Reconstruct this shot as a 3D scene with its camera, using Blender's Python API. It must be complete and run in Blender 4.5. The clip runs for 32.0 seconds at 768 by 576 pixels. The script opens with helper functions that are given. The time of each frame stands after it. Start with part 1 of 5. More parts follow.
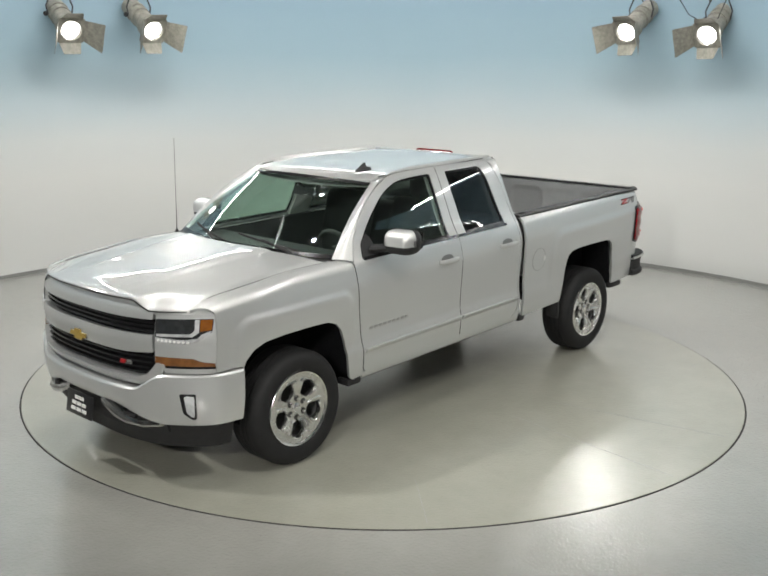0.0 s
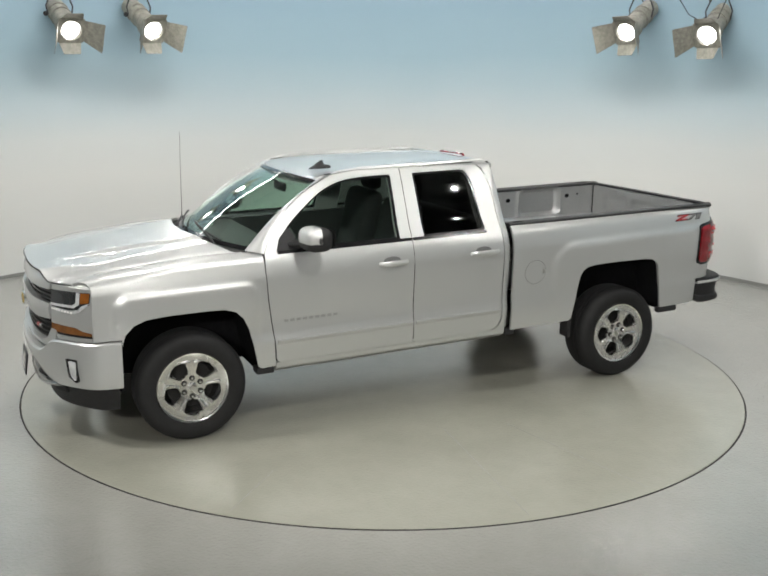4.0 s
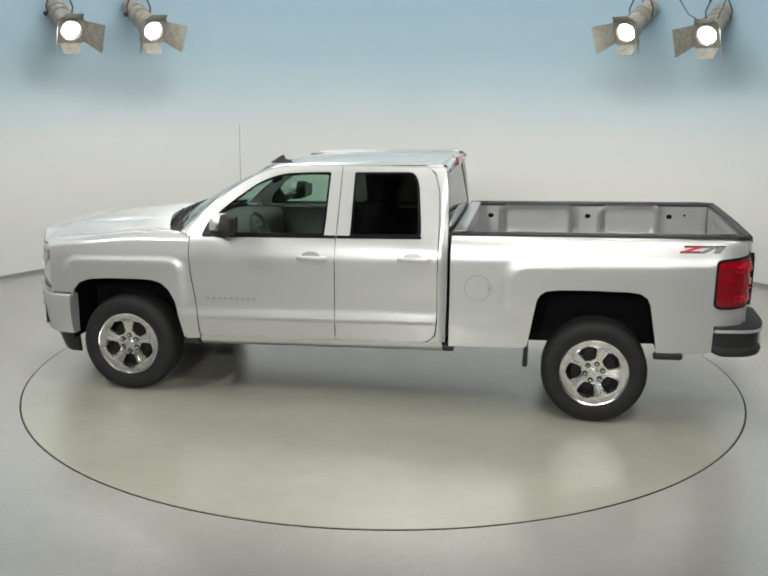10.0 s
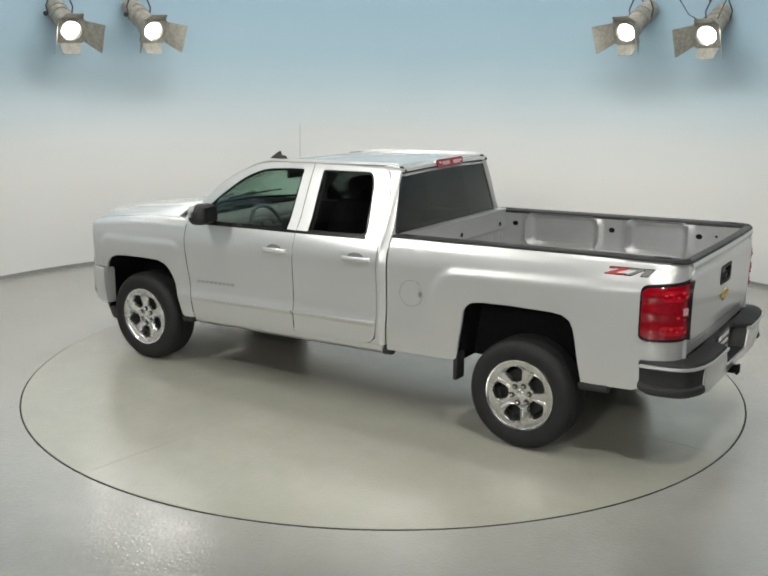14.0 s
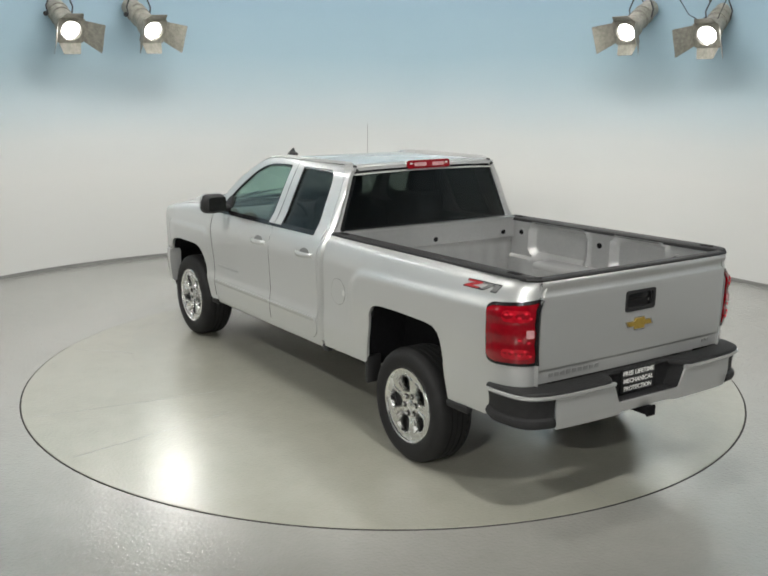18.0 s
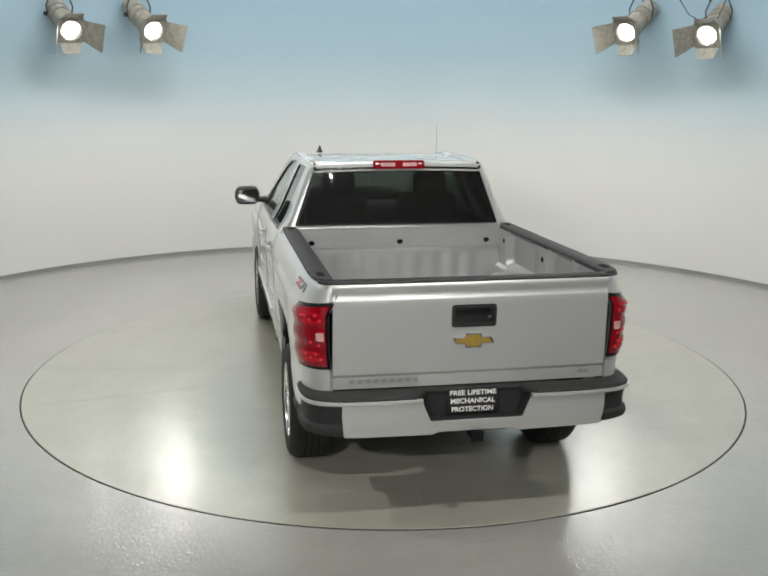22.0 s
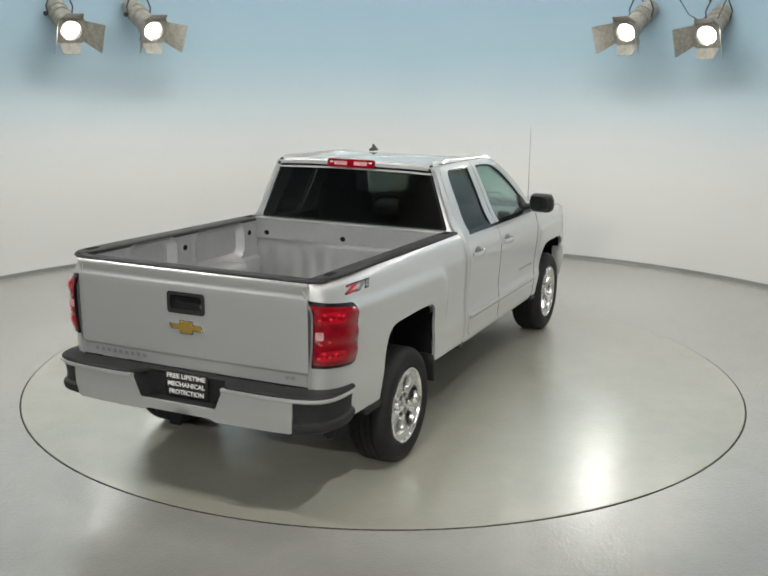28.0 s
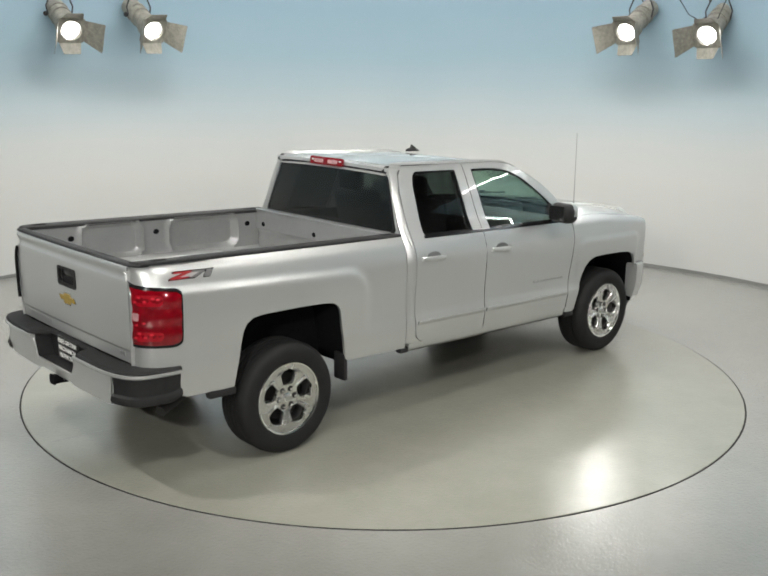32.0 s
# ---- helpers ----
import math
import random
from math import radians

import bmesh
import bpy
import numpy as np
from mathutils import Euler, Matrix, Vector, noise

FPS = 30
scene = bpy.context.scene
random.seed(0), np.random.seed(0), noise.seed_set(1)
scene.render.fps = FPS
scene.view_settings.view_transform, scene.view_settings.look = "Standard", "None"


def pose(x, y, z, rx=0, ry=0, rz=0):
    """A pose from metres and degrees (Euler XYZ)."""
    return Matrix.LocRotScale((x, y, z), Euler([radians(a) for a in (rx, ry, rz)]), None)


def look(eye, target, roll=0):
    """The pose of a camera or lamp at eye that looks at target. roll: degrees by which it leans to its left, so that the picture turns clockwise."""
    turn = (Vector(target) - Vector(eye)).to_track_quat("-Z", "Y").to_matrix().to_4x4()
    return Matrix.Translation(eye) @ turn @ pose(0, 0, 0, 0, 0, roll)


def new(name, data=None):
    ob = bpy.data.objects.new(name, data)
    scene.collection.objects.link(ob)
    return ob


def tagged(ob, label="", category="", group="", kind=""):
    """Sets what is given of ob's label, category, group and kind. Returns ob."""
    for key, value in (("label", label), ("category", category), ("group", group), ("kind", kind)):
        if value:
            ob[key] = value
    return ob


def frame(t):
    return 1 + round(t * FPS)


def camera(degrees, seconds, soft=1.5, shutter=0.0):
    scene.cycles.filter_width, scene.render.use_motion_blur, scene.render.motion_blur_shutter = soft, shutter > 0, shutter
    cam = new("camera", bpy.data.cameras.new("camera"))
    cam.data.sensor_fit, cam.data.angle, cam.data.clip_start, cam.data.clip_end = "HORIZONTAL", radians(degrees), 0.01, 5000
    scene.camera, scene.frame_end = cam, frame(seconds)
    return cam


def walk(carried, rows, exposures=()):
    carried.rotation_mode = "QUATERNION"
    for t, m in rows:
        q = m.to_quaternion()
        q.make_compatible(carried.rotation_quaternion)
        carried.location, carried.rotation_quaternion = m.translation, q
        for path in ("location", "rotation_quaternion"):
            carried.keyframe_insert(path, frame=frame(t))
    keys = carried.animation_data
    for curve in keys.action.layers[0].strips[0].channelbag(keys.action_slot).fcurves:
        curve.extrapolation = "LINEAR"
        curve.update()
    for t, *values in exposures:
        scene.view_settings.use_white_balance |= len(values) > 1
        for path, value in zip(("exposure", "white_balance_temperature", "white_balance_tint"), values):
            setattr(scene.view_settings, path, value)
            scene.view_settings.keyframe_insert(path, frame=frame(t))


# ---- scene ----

# ---------------------------------------------------------------- camera
cam = camera(44.24, 32.0, 1.9)
EYE, TILT, PAN, ROLL = (0.0, -7.887, 2.559), 13.164, -0.020, 0.616
AIM = (math.sin(radians(PAN)), EYE[1] + math.cos(radians(PAN)), EYE[2] - math.tan(radians(TILT)))
walk(cam, [(0.0, look(EYE, AIM, ROLL)), (32.0, look(EYE, AIM, ROLL))], [(0.0, 1.19), (32.0, 1.19)])

# ---------------------------------------------------------------- world and room lights
world = bpy.data.worlds.new("studio_world")
scene.world = world
world.use_nodes = True
world.node_tree.nodes["Background"].inputs["Color"].default_value = (0.9, 0.95, 1.0, 1)
world.node_tree.nodes["Background"].inputs["Strength"].default_value = 0.02


def area_lamp(name, eye, target, sx, sy, watts, color=(1.0, 0.99, 0.945)):
    d = bpy.data.lights.new(name, "AREA")
    d.shape, d.size, d.size_y, d.energy, d.color = "RECTANGLE", sx, sy, watts, color
    o = new(name, d)
    o.matrix_world = look(eye, target)
    return o


def spot_lamp(name, eye, target, watts, degrees, radius, color=(1.0, 0.985, 0.93)):
    d = bpy.data.lights.new(name, "SPOT")
    d.energy, d.spot_size, d.spot_blend, d.shadow_soft_size, d.color = watts, radians(degrees), 0.6, radius, color
    o = new(name, d)
    o.matrix_world = look(eye, target)
    return o


CEILING, WALL_TOP = 5.2, 3.95
# small round downlights in the ceiling: x, y, watts
DOWNLIGHTS = [(-1.9, -0.9, 75), (1.9, -0.9, 62), (0.0, 2.2, 60), (0.1, -2.2, 50), (-1.8, 1.7, 60), (1.8, 1.7, 60)]
# small ceiling spots on the camera side: x, y, z, watts
SPOTS = [(-4.3, -2.6, 4.7, 200), (4.3, -2.6, 4.7, 60), (1.4, -4.7, 5.0, 200), (1.9, -8.7, 3.55, 110), (-1.9, -8.7, 3.55, 380), (6.4, -5.6, 3.9, 75),
         (-6.4, -5.6, 3.9, 440)]
# added, unseen washers that brighten the cyclorama from the ceiling: bearing in degrees, watts
WASHERS = [(8, 19), (32, 21), (54, 22), (74, 23), (90, 23), (106, 23), (126, 22), (148, 21), (172, 19)]
# the same behind the camera, added to brighten the end wall: x, watts
REAR_WASHERS = [(-5.0, 18), (-1.7, 12), (1.7, 12), (5.0, 14)]
# stage lamps at the cyclorama: x, y, z, aim x, aim y, watts
STAGE = [(-3.72, 3.62, 2.94, 0.98, -2.85, 2), (-2.86, 4.08, 2.96, 2.28, -2.05, 18), (2.92, 4.08, 3.00, -2.30, -2.05, 18), (3.76, 3.62, 2.96, -0.95, -2.85, 2)]

# ---------------------------------------------------------------- materials
def nodes_of(name):
    m = bpy.data.materials.new(name)
    m.use_nodes = True
    nt = m.node_tree
    return m, nt, nt.nodes["Principled BSDF"]


def set_in(node, **kw):
    for k, v in kw.items():
        key = k.replace("_", " ")
        node.inputs[key].default_value = v if not isinstance(v, tuple) or len(v) == 4 else (*v, 1)


def add(nt, kind, **kw):
    n = nt.nodes.new(kind)
    for k, v in kw.items():
        n.inputs[k.replace("_", " ")].default_value = v
    return n


def noisy(name, c1, c2, scale, rough=(0.4, 0.5), metal=0.0, bump=0.0, bump_scale=None, coat=0.0, coat_rough=0.05, detail=6.0, fine=0.0, spec=0.5):
    """Base colour mixed between two tones by noise at two scales, roughness varied, fine bump."""
    m, nt, p = nodes_of(name)
    co = nt.nodes.new("ShaderNodeTexCoord")
    n1 = add(nt, "ShaderNodeTexNoise", Scale=scale, Detail=detail, Roughness=0.6)
    n2 = add(nt, "ShaderNodeTexNoise", Scale=scale * 9, Detail=4.0, Roughness=0.6)
    nt.links.new(co.outputs["Object"], n1.inputs["Vector"])
    nt.links.new(co.outputs["Object"], n2.inputs["Vector"])
    mx = nt.nodes.new("ShaderNodeMath")
    mx.operation = "MULTIPLY_ADD"
    mx.inputs[1].default_value = 0.35
    nt.links.new(n2.outputs["Fac"], mx.inputs[0])
    sc = nt.nodes.new("ShaderNodeMath")
    sc.operation = "MULTIPLY"
    sc.inputs[1].default_value = 0.65
    nt.links.new(n1.outputs["Fac"], sc.inputs[0])
    nt.links.new(sc.outputs[0], mx.inputs[2])
    ramp = nt.nodes.new("ShaderNodeValToRGB")
    ramp.color_ramp.elements[0].position, ramp.color_ramp.elements[1].position = 0.32, 0.68
    ramp.color_ramp.elements[0].color, ramp.color_ramp.elements[1].color = (*c1, 1), (*c2, 1)
    nt.links.new(mx.outputs[0], ramp.inputs[0])
    nt.links.new(ramp.outputs[0], p.inputs["Base Color"])
    mr = nt.nodes.new("ShaderNodeMapRange")
    mr.inputs["To Min"].default_value, mr.inputs["To Max"].default_value = rough
    nt.links.new(n1.outputs["Fac"], mr.inputs["Value"])
    nt.links.new(mr.outputs[0], p.inputs["Roughness"])
    set_in(p, Metallic=metal, Coat_Weight=coat, Coat_Roughness=coat_rough, Specular_IOR_Level=spec)
    if bump:
        b = add(nt, "ShaderNodeBump", Strength=bump, Distance=0.002)
        n3 = add(nt, "ShaderNodeTexNoise", Scale=bump_scale or scale * 20, Detail=3.0)
        nt.links.new(co.outputs["Object"], n3.inputs["Vector"])
        nt.links.new(n3.outputs["Fac"], b.inputs["Height"])
        nt.links.new(b.outputs[0], p.inputs["Normal"])
    return m


PAINT = noisy("silver_paint", (0.53, 0.540, 0.537), (0.60, 0.610, 0.607), 900.0, (0.33, 0.40), 0.62, coat=1.0, coat_rough=0.012)
# Silver set darker than the body for the inside of the bed.
BEDSILVER = noisy("darker_bed_silver", (0.40, 0.405, 0.405), (0.46, 0.465, 0.465), 5.0, (0.32, 0.42), 0.78, coat=0.8, coat_rough=0.06)
CHROME = noisy("bright_alloy", (0.78, 0.78, 0.77), (0.88, 0.88, 0.87), 30.0, (0.1, 0.2), 1.0)
ALLOY = noisy("machined_alloy", (0.66, 0.66, 0.65), (0.72, 0.72, 0.71), 7.0, (0.25, 0.29), 1.0, detail=2.0)
SKID = noisy("satin_skid_alloy", (0.50, 0.50, 0.495), (0.58, 0.58, 0.575), 9.0, (0.18, 0.26), 1.0, detail=2.0)
# Near-black base holds the dark surroundings the mirror would reflect.
MIRROR = noisy("mirror_glass_dark_reflection", (0.012, 0.013, 0.013), (0.018, 0.019, 0.019), 5.0, (0.03, 0.05), 0.0, spec=0.8)
ALLOYDARK = noisy("cast_alloy_and_cup_shade", (0.22, 0.22, 0.22), (0.30, 0.30, 0.30), 40.0, (0.35, 0.5), 0.8)
BLACKGLOSS = noisy("gloss_black_plastic", (0.006, 0.006, 0.007), (0.012, 0.012, 0.013), 12.0, (0.12, 0.22))
BLACK = noisy("textured_black_plastic", (0.012, 0.012, 0.013), (0.024, 0.024, 0.025), 25.0, (0.5, 0.68), 0, 0.35, 900.0, spec=0.32)
DARKGREY = noisy("grey_step_pad", (0.010, 0.010, 0.0105), (0.018, 0.018, 0.0185), 18.0, (0.55, 0.7), 0, 0.4, 500.0, spec=0.3)
LINER = noisy("wheel_liner_felt", (0.004, 0.004, 0.005), (0.009, 0.009, 0.010), 25.0, (0.85, 0.95), 0, 0.4, 300.0, spec=0.1)
UNDER = noisy("underbody_black", (0.006, 0.006, 0.006), (0.014, 0.013, 0.012), 9.0, (0.6, 0.85), 0, 0.3, 60.0)
RUBBER = noisy("tyre_rubber", (0.009, 0.009, 0.0095), (0.017, 0.017, 0.0175), 14.0, (0.6, 0.75), 0, 0.25, 160.0, spec=0.28)
GOLD = noisy("gold_emblem", (0.50, 0.34, 0.07), (0.66, 0.46, 0.11), 60.0, (0.25, 0.38), 0.7, 0.3, 300.0)
REDBADGE = noisy("red_badge", (0.32, 0.016, 0.022), (0.40, 0.022, 0.026), 40.0, (0.25, 0.35))
LETTER = noisy("satin_letter", (0.40, 0.405, 0.405), (0.46, 0.465, 0.465), 60.0, (0.3, 0.4), 0.8)
GREYBADGE = noisy("dark_grey_badge", (0.13, 0.13, 0.132), (0.20, 0.20, 0.20), 40.0, (0.25, 0.35))
SEATCLOTH = noisy("dark_seat_cloth", (0.025, 0.025, 0.026), (0.045, 0.045, 0.046), 30.0, (0.8, 0.95), 0, 0.4, 400.0)
DASH = noisy("dash_plastic", (0.045, 0.046, 0.047), (0.065, 0.066, 0.067), 20.0, (0.5, 0.65), 0, 0.3, 500.0)
WHITEPRINT = noisy("white_print", (0.72, 0.72, 0.70), (0.80, 0.80, 0.78), 40.0, (0.4, 0.5))
PLATEBLACK = noisy("black_plate", (0.008, 0.008, 0.009), (0.016, 0.016, 0.017), 20.0, (0.3, 0.4))
LAMPGREY = noisy("weathered_lamp_metal", (0.13, 0.125, 0.105), (0.31, 0.30, 0.26), 22.0, (0.5, 0.7), 0.3, 0.4, 120.0)
CABLE = noisy("dark_cable", (0.02, 0.022, 0.025), (0.04, 0.042, 0.045), 30.0, (0.6, 0.7))
CEILPAINT = noisy("dark_ceiling_paint", (0.022, 0.022, 0.023), (0.035, 0.035, 0.036), 1.2, (0.8, 0.9))
REARWALL = noisy("studio_wall_paint", (0.34, 0.34, 0.335), (0.40, 0.40, 0.395), 0.8, (0.7, 0.85))
GAP = noisy("dark_joint", (0.012, 0.012, 0.011), (0.03, 0.03, 0.028), 9.0, (0.7, 0.9))
BASEBOARD = noisy("grey_base_trim", (0.20, 0.20, 0.195), (0.26, 0.26, 0.25), 3.0, (0.5, 0.6))


def epoxy(name, low, high, grain, depth, coat_rough):
    """Light grey poured floor: soft clouds, faint scuffs, an orange-peel clear coat."""
    m, nt, p = nodes_of(name)
    co = nt.nodes.new("ShaderNodeTexCoord")
    n1 = add(nt, "ShaderNodeTexNoise", Scale=0.55, Detail=6.0, Roughness=0.6)
    n2 = add(nt, "ShaderNodeTexNoise", Scale=grain, Detail=1.0)
    n3 = add(nt, "ShaderNodeTexNoise", Scale=3.2, Detail=8.0, Roughness=0.75)
    for n in (n1, n2, n3):
        nt.links.new(co.outputs["Object"], n.inputs["Vector"])
    ramp = nt.nodes.new("ShaderNodeValToRGB")
    ramp.color_ramp.elements[0].position, ramp.color_ramp.elements[1].position = 0.3, 0.72
    ramp.color_ramp.elements[0].color, ramp.color_ramp.elements[1].color = (*low, 1), (*high, 1)
    mx = nt.nodes.new("ShaderNodeMix")
    mx.inputs["Factor"].default_value = 0.45
    nt.links.new(n1.outputs["Fac"], mx.inputs["A"])
    nt.links.new(n3.outputs["Fac"], mx.inputs["B"])
    nt.links.new(mx.outputs["Result"], ramp.inputs[0])
    nt.links.new(ramp.outputs[0], p.inputs["Base Color"])
    mr = nt.nodes.new("ShaderNodeMapRange")
    mr.inputs["From Min"].default_value, mr.inputs["From Max"].default_value = 0.3, 0.75
    mr.inputs["To Min"].default_value, mr.inputs["To Max"].default_value = coat_rough
    nt.links.new(n3.outputs["Fac"], mr.inputs["Value"])
    nt.links.new(mr.outputs[0], p.inputs["Coat Roughness"])
    b = add(nt, "ShaderNodeBump", Strength=1.0, Distance=depth)
    nt.links.new(n2.outputs["Fac"], b.inputs["Height"])
    nt.links.new(b.outputs[0], p.inputs["Coat Normal"])
    set_in(p, Specular_IOR_Level=0.25, Roughness=0.22, Coat_Weight=1.0, Coat_IOR=1.62)
    return m


def cyc_colour(name):
    """Off-white cyclorama, turning blue in the upper part with a long soft fade."""
    m, nt, p = nodes_of(name)
    co = nt.nodes.new("ShaderNodeTexCoord")
    sep = nt.nodes.new("ShaderNodeSeparateXYZ")
    nt.links.new(co.outputs["Object"], sep.inputs[0])
    n1 = add(nt, "ShaderNodeTexNoise", Scale=0.5, Detail=4.0)
    n2 = add(nt, "ShaderNodeTexNoise", Scale=260.0, Detail=2.0)
    nt.links.new(co.outputs["Object"], n1.inputs["Vector"])
    nt.links.new(co.outputs["Object"], n2.inputs["Vector"])
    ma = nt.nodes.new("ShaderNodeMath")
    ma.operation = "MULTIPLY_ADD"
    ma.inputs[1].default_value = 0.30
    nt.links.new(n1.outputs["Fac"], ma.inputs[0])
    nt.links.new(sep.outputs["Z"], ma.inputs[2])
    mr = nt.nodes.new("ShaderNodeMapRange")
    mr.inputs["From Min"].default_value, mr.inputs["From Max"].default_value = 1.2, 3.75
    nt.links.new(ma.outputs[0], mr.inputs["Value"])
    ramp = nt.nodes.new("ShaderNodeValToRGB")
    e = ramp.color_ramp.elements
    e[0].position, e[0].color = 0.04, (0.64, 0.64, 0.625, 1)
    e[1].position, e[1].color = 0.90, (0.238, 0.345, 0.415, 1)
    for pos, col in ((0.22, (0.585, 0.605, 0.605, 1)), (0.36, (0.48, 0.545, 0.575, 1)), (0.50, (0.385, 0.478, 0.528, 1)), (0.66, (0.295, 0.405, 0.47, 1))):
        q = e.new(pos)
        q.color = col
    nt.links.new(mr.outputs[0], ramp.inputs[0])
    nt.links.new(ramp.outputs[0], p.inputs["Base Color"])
    b = add(nt, "ShaderNodeBump", Strength=0.05, Distance=0.002)
    nt.links.new(n2.outputs["Fac"], b.inputs["Height"])
    nt.links.new(b.outputs[0], p.inputs["Normal"])
    set_in(p, Roughness=0.62, Specular_IOR_Level=0.3)
    return m


def thin_glass(name, tint, gloss=0.05):
    """A single pane: tinted straight-through light and a mirror sheen that grows at grazing angles."""
    m = bpy.data.materials.new(name)
    m.use_nodes = True
    nt = m.node_tree
    nt.nodes.remove(nt.nodes["Principled BSDF"])
    out = nt.nodes["Material Output"]
    tr = nt.nodes.new("ShaderNodeBsdfTransparent")
    tr.inputs["Color"].default_value = (*tint, 1)
    gl = nt.nodes.new("ShaderNodeBsdfGlossy")
    gl.inputs["Roughness"].default_value = 0.015
    gl.inputs["Color"].default_value = (0.95, 0.97, 0.96, 1)
    lw = add(nt, "ShaderNodeLayerWeight", Blend=0.5)
    pw = nt.nodes.new("ShaderNodeMath")
    pw.operation = "POWER"
    pw.inputs[1].default_value = 5.0
    nt.links.new(lw.outputs["Facing"], pw.inputs[0])
    fr = nt.nodes.new("ShaderNodeMath")
    fr.operation = "MULTIPLY_ADD"
    fr.inputs[1].default_value, fr.inputs[2].default_value = 0.9, gloss
    nt.links.new(pw.outputs[0], fr.inputs[0])
    mix = nt.nodes.new("ShaderNodeMixShader")
    nt.links.new(fr.outputs[0], mix.inputs[0])
    nt.links.new(tr.outputs[0], mix.inputs[1])
    nt.links.new(gl.outputs[0], mix.inputs[2])
    nt.links.new(mix.outputs[0], out.inputs["Surface"])
    return m


def lens_plastic(name, color, rough=0.06, trans=0.0):
    m, nt, p = nodes_of(name)
    co = nt.nodes.new("ShaderNodeTexCoord")
    w = add(nt, "ShaderNodeTexNoise", Scale=22.0, Detail=2.0)
    nt.links.new(co.outputs["Object"], w.inputs["Vector"])
    ramp = nt.nodes.new("ShaderNodeValToRGB")
    ramp.color_ramp.elements[0].position, ramp.color_ramp.elements[1].position = 0.35, 0.65
    ramp.color_ramp.elements[0].color = (*[c * 0.7 for c in color], 1)
    ramp.color_ramp.elements[1].color = (*color, 1)
    nt.links.new(w.outputs["Fac"], ramp.inputs[0])
    nt.links.new(ramp.outputs[0], p.inputs["Base Color"])
    set_in(p, Roughness=rough, Transmission_Weight=trans, Coat_Weight=0.4, Coat_Roughness=0.02)
    return m


def glow(name, color, strength):
    m, nt, p = nodes_of(name)
    set_in(p, Base_Color=color, Emission_Color=color, Emission_Strength=strength, Roughness=0.3)
    return m


EPOXY = epoxy("poured_epoxy_floor", (0.282, 0.277, 0.256), (0.350, 0.344, 0.322), 48.0, 0.0042, (0.13, 0.19))
DISCEPOXY = epoxy("turntable_epoxy", (0.295, 0.290, 0.246), (0.370, 0.364, 0.313), 48.0, 0.0030, (0.14, 0.20))
UPPERWALL = noisy("dark_upper_wall_paint", (0.03, 0.03, 0.031), (0.045, 0.045, 0.046), 0.8, (0.8, 0.9))
COVEGLOW = glow("cove_strip_light", (1.0, 0.985, 0.935), 26.0)
CYC = cyc_colour("cyclorama_colour")
CLEAR = thin_glass("green_tinted_clear_glass", (0.80, 0.90, 0.85), 0.08)
PRIVACY = thin_glass("dark_privacy_glass", (0.32, 0.33, 0.326), 0.045)
TAILRED = lens_plastic("red_lens", (0.22, 0.0015, 0.007))
TAILBRIGHT = lens_plastic("bright_red_reflector", (0.40, 0.004, 0.014), 0.12)
TAILGLINT = lens_plastic("pale_red_glint", (0.70, 0.02, 0.04), 0.1)
TAILCLEAR = lens_plastic("clear_reverse_lens", (0.55, 0.30, 0.31), 0.1)
AMBER = lens_plastic("amber_lens", (0.26, 0.085, 0.014))
AMBERDARK = lens_plastic("dark_amber_lens", (0.19, 0.075, 0.022))
LAMPCLEAR = lens_plastic("clear_lamp_lens", (0.55, 0.56, 0.57), 0.08)
LAMPSMOKE = lens_plastic("smoked_lamp_lens", (0.03, 0.032, 0.034), 0.05)
LENSGLOW = glow("hot_lamp_lens", (1.0, 0.985, 0.95), 4.0)
WASHGLOW = glow("panel_diffuser", (1.0, 0.98, 0.94), 2.0)
DOWNGLOW = glow("downlight_lens", (1.0, 0.98, 0.94), 60.0)
SPOTGLOW = glow("spot_lamp_lens", (1.0, 0.98, 0.94), 300.0)


# ---------------------------------------------------------------- mesh helpers
RAKE = 0.028


def raked(v):
    return (v[0], v[1], v[2] - RAKE * v[0])


def mesh_from(name, verts, faces, mat, sharp=38, fix=True):
    me = bpy.data.meshes.new(name)
    me.from_pydata([tuple(v) for v in verts], [], faces)
    if fix:
        bm = bmesh.new()
        bm.from_mesh(me)
        bmesh.ops.recalc_face_normals(bm, faces=bm.faces[:])
        bm.to_mesh(me)
        bm.free()
    me.materials.append(mat)
    me.polygons.foreach_set("use_smooth", [True] * len(me.polygons))
    me.set_sharp_from_angle(angle=radians(sharp))
    return me


def part(name, vf, mat, parent, label="", sharp=38, rake=True):
    """Links verts and faces as one mesh object under a thing or a part."""
    verts, faces = vf
    if rake:
        verts = [raked(v) for v in verts]
    ob = new(name, mesh_from(name, verts, faces, mat, sharp))
    ob.parent = parent
    if label:
        ob["label"] = label
    return ob


def thing(name, vf, mat, label, category, group="", kind="", sharp=38):
    return tagged(new(name, mesh_from(name, vf[0], vf[1], mat, sharp)), label, category, group, kind)


def join(*vfs):
    verts, faces = [], []
    for v, f in vfs:
        k = len(verts)
        verts += list(v)
        faces += [tuple(i + k for i in q) for q in f]
    return verts, faces


def moved(vf, m):
    return [tuple(m @ Vector(v)) for v in vf[0]], vf[1]


def mirrored(vf):
    return [(v[0], -v[1], v[2]) for v in vf[0]], vf[1]


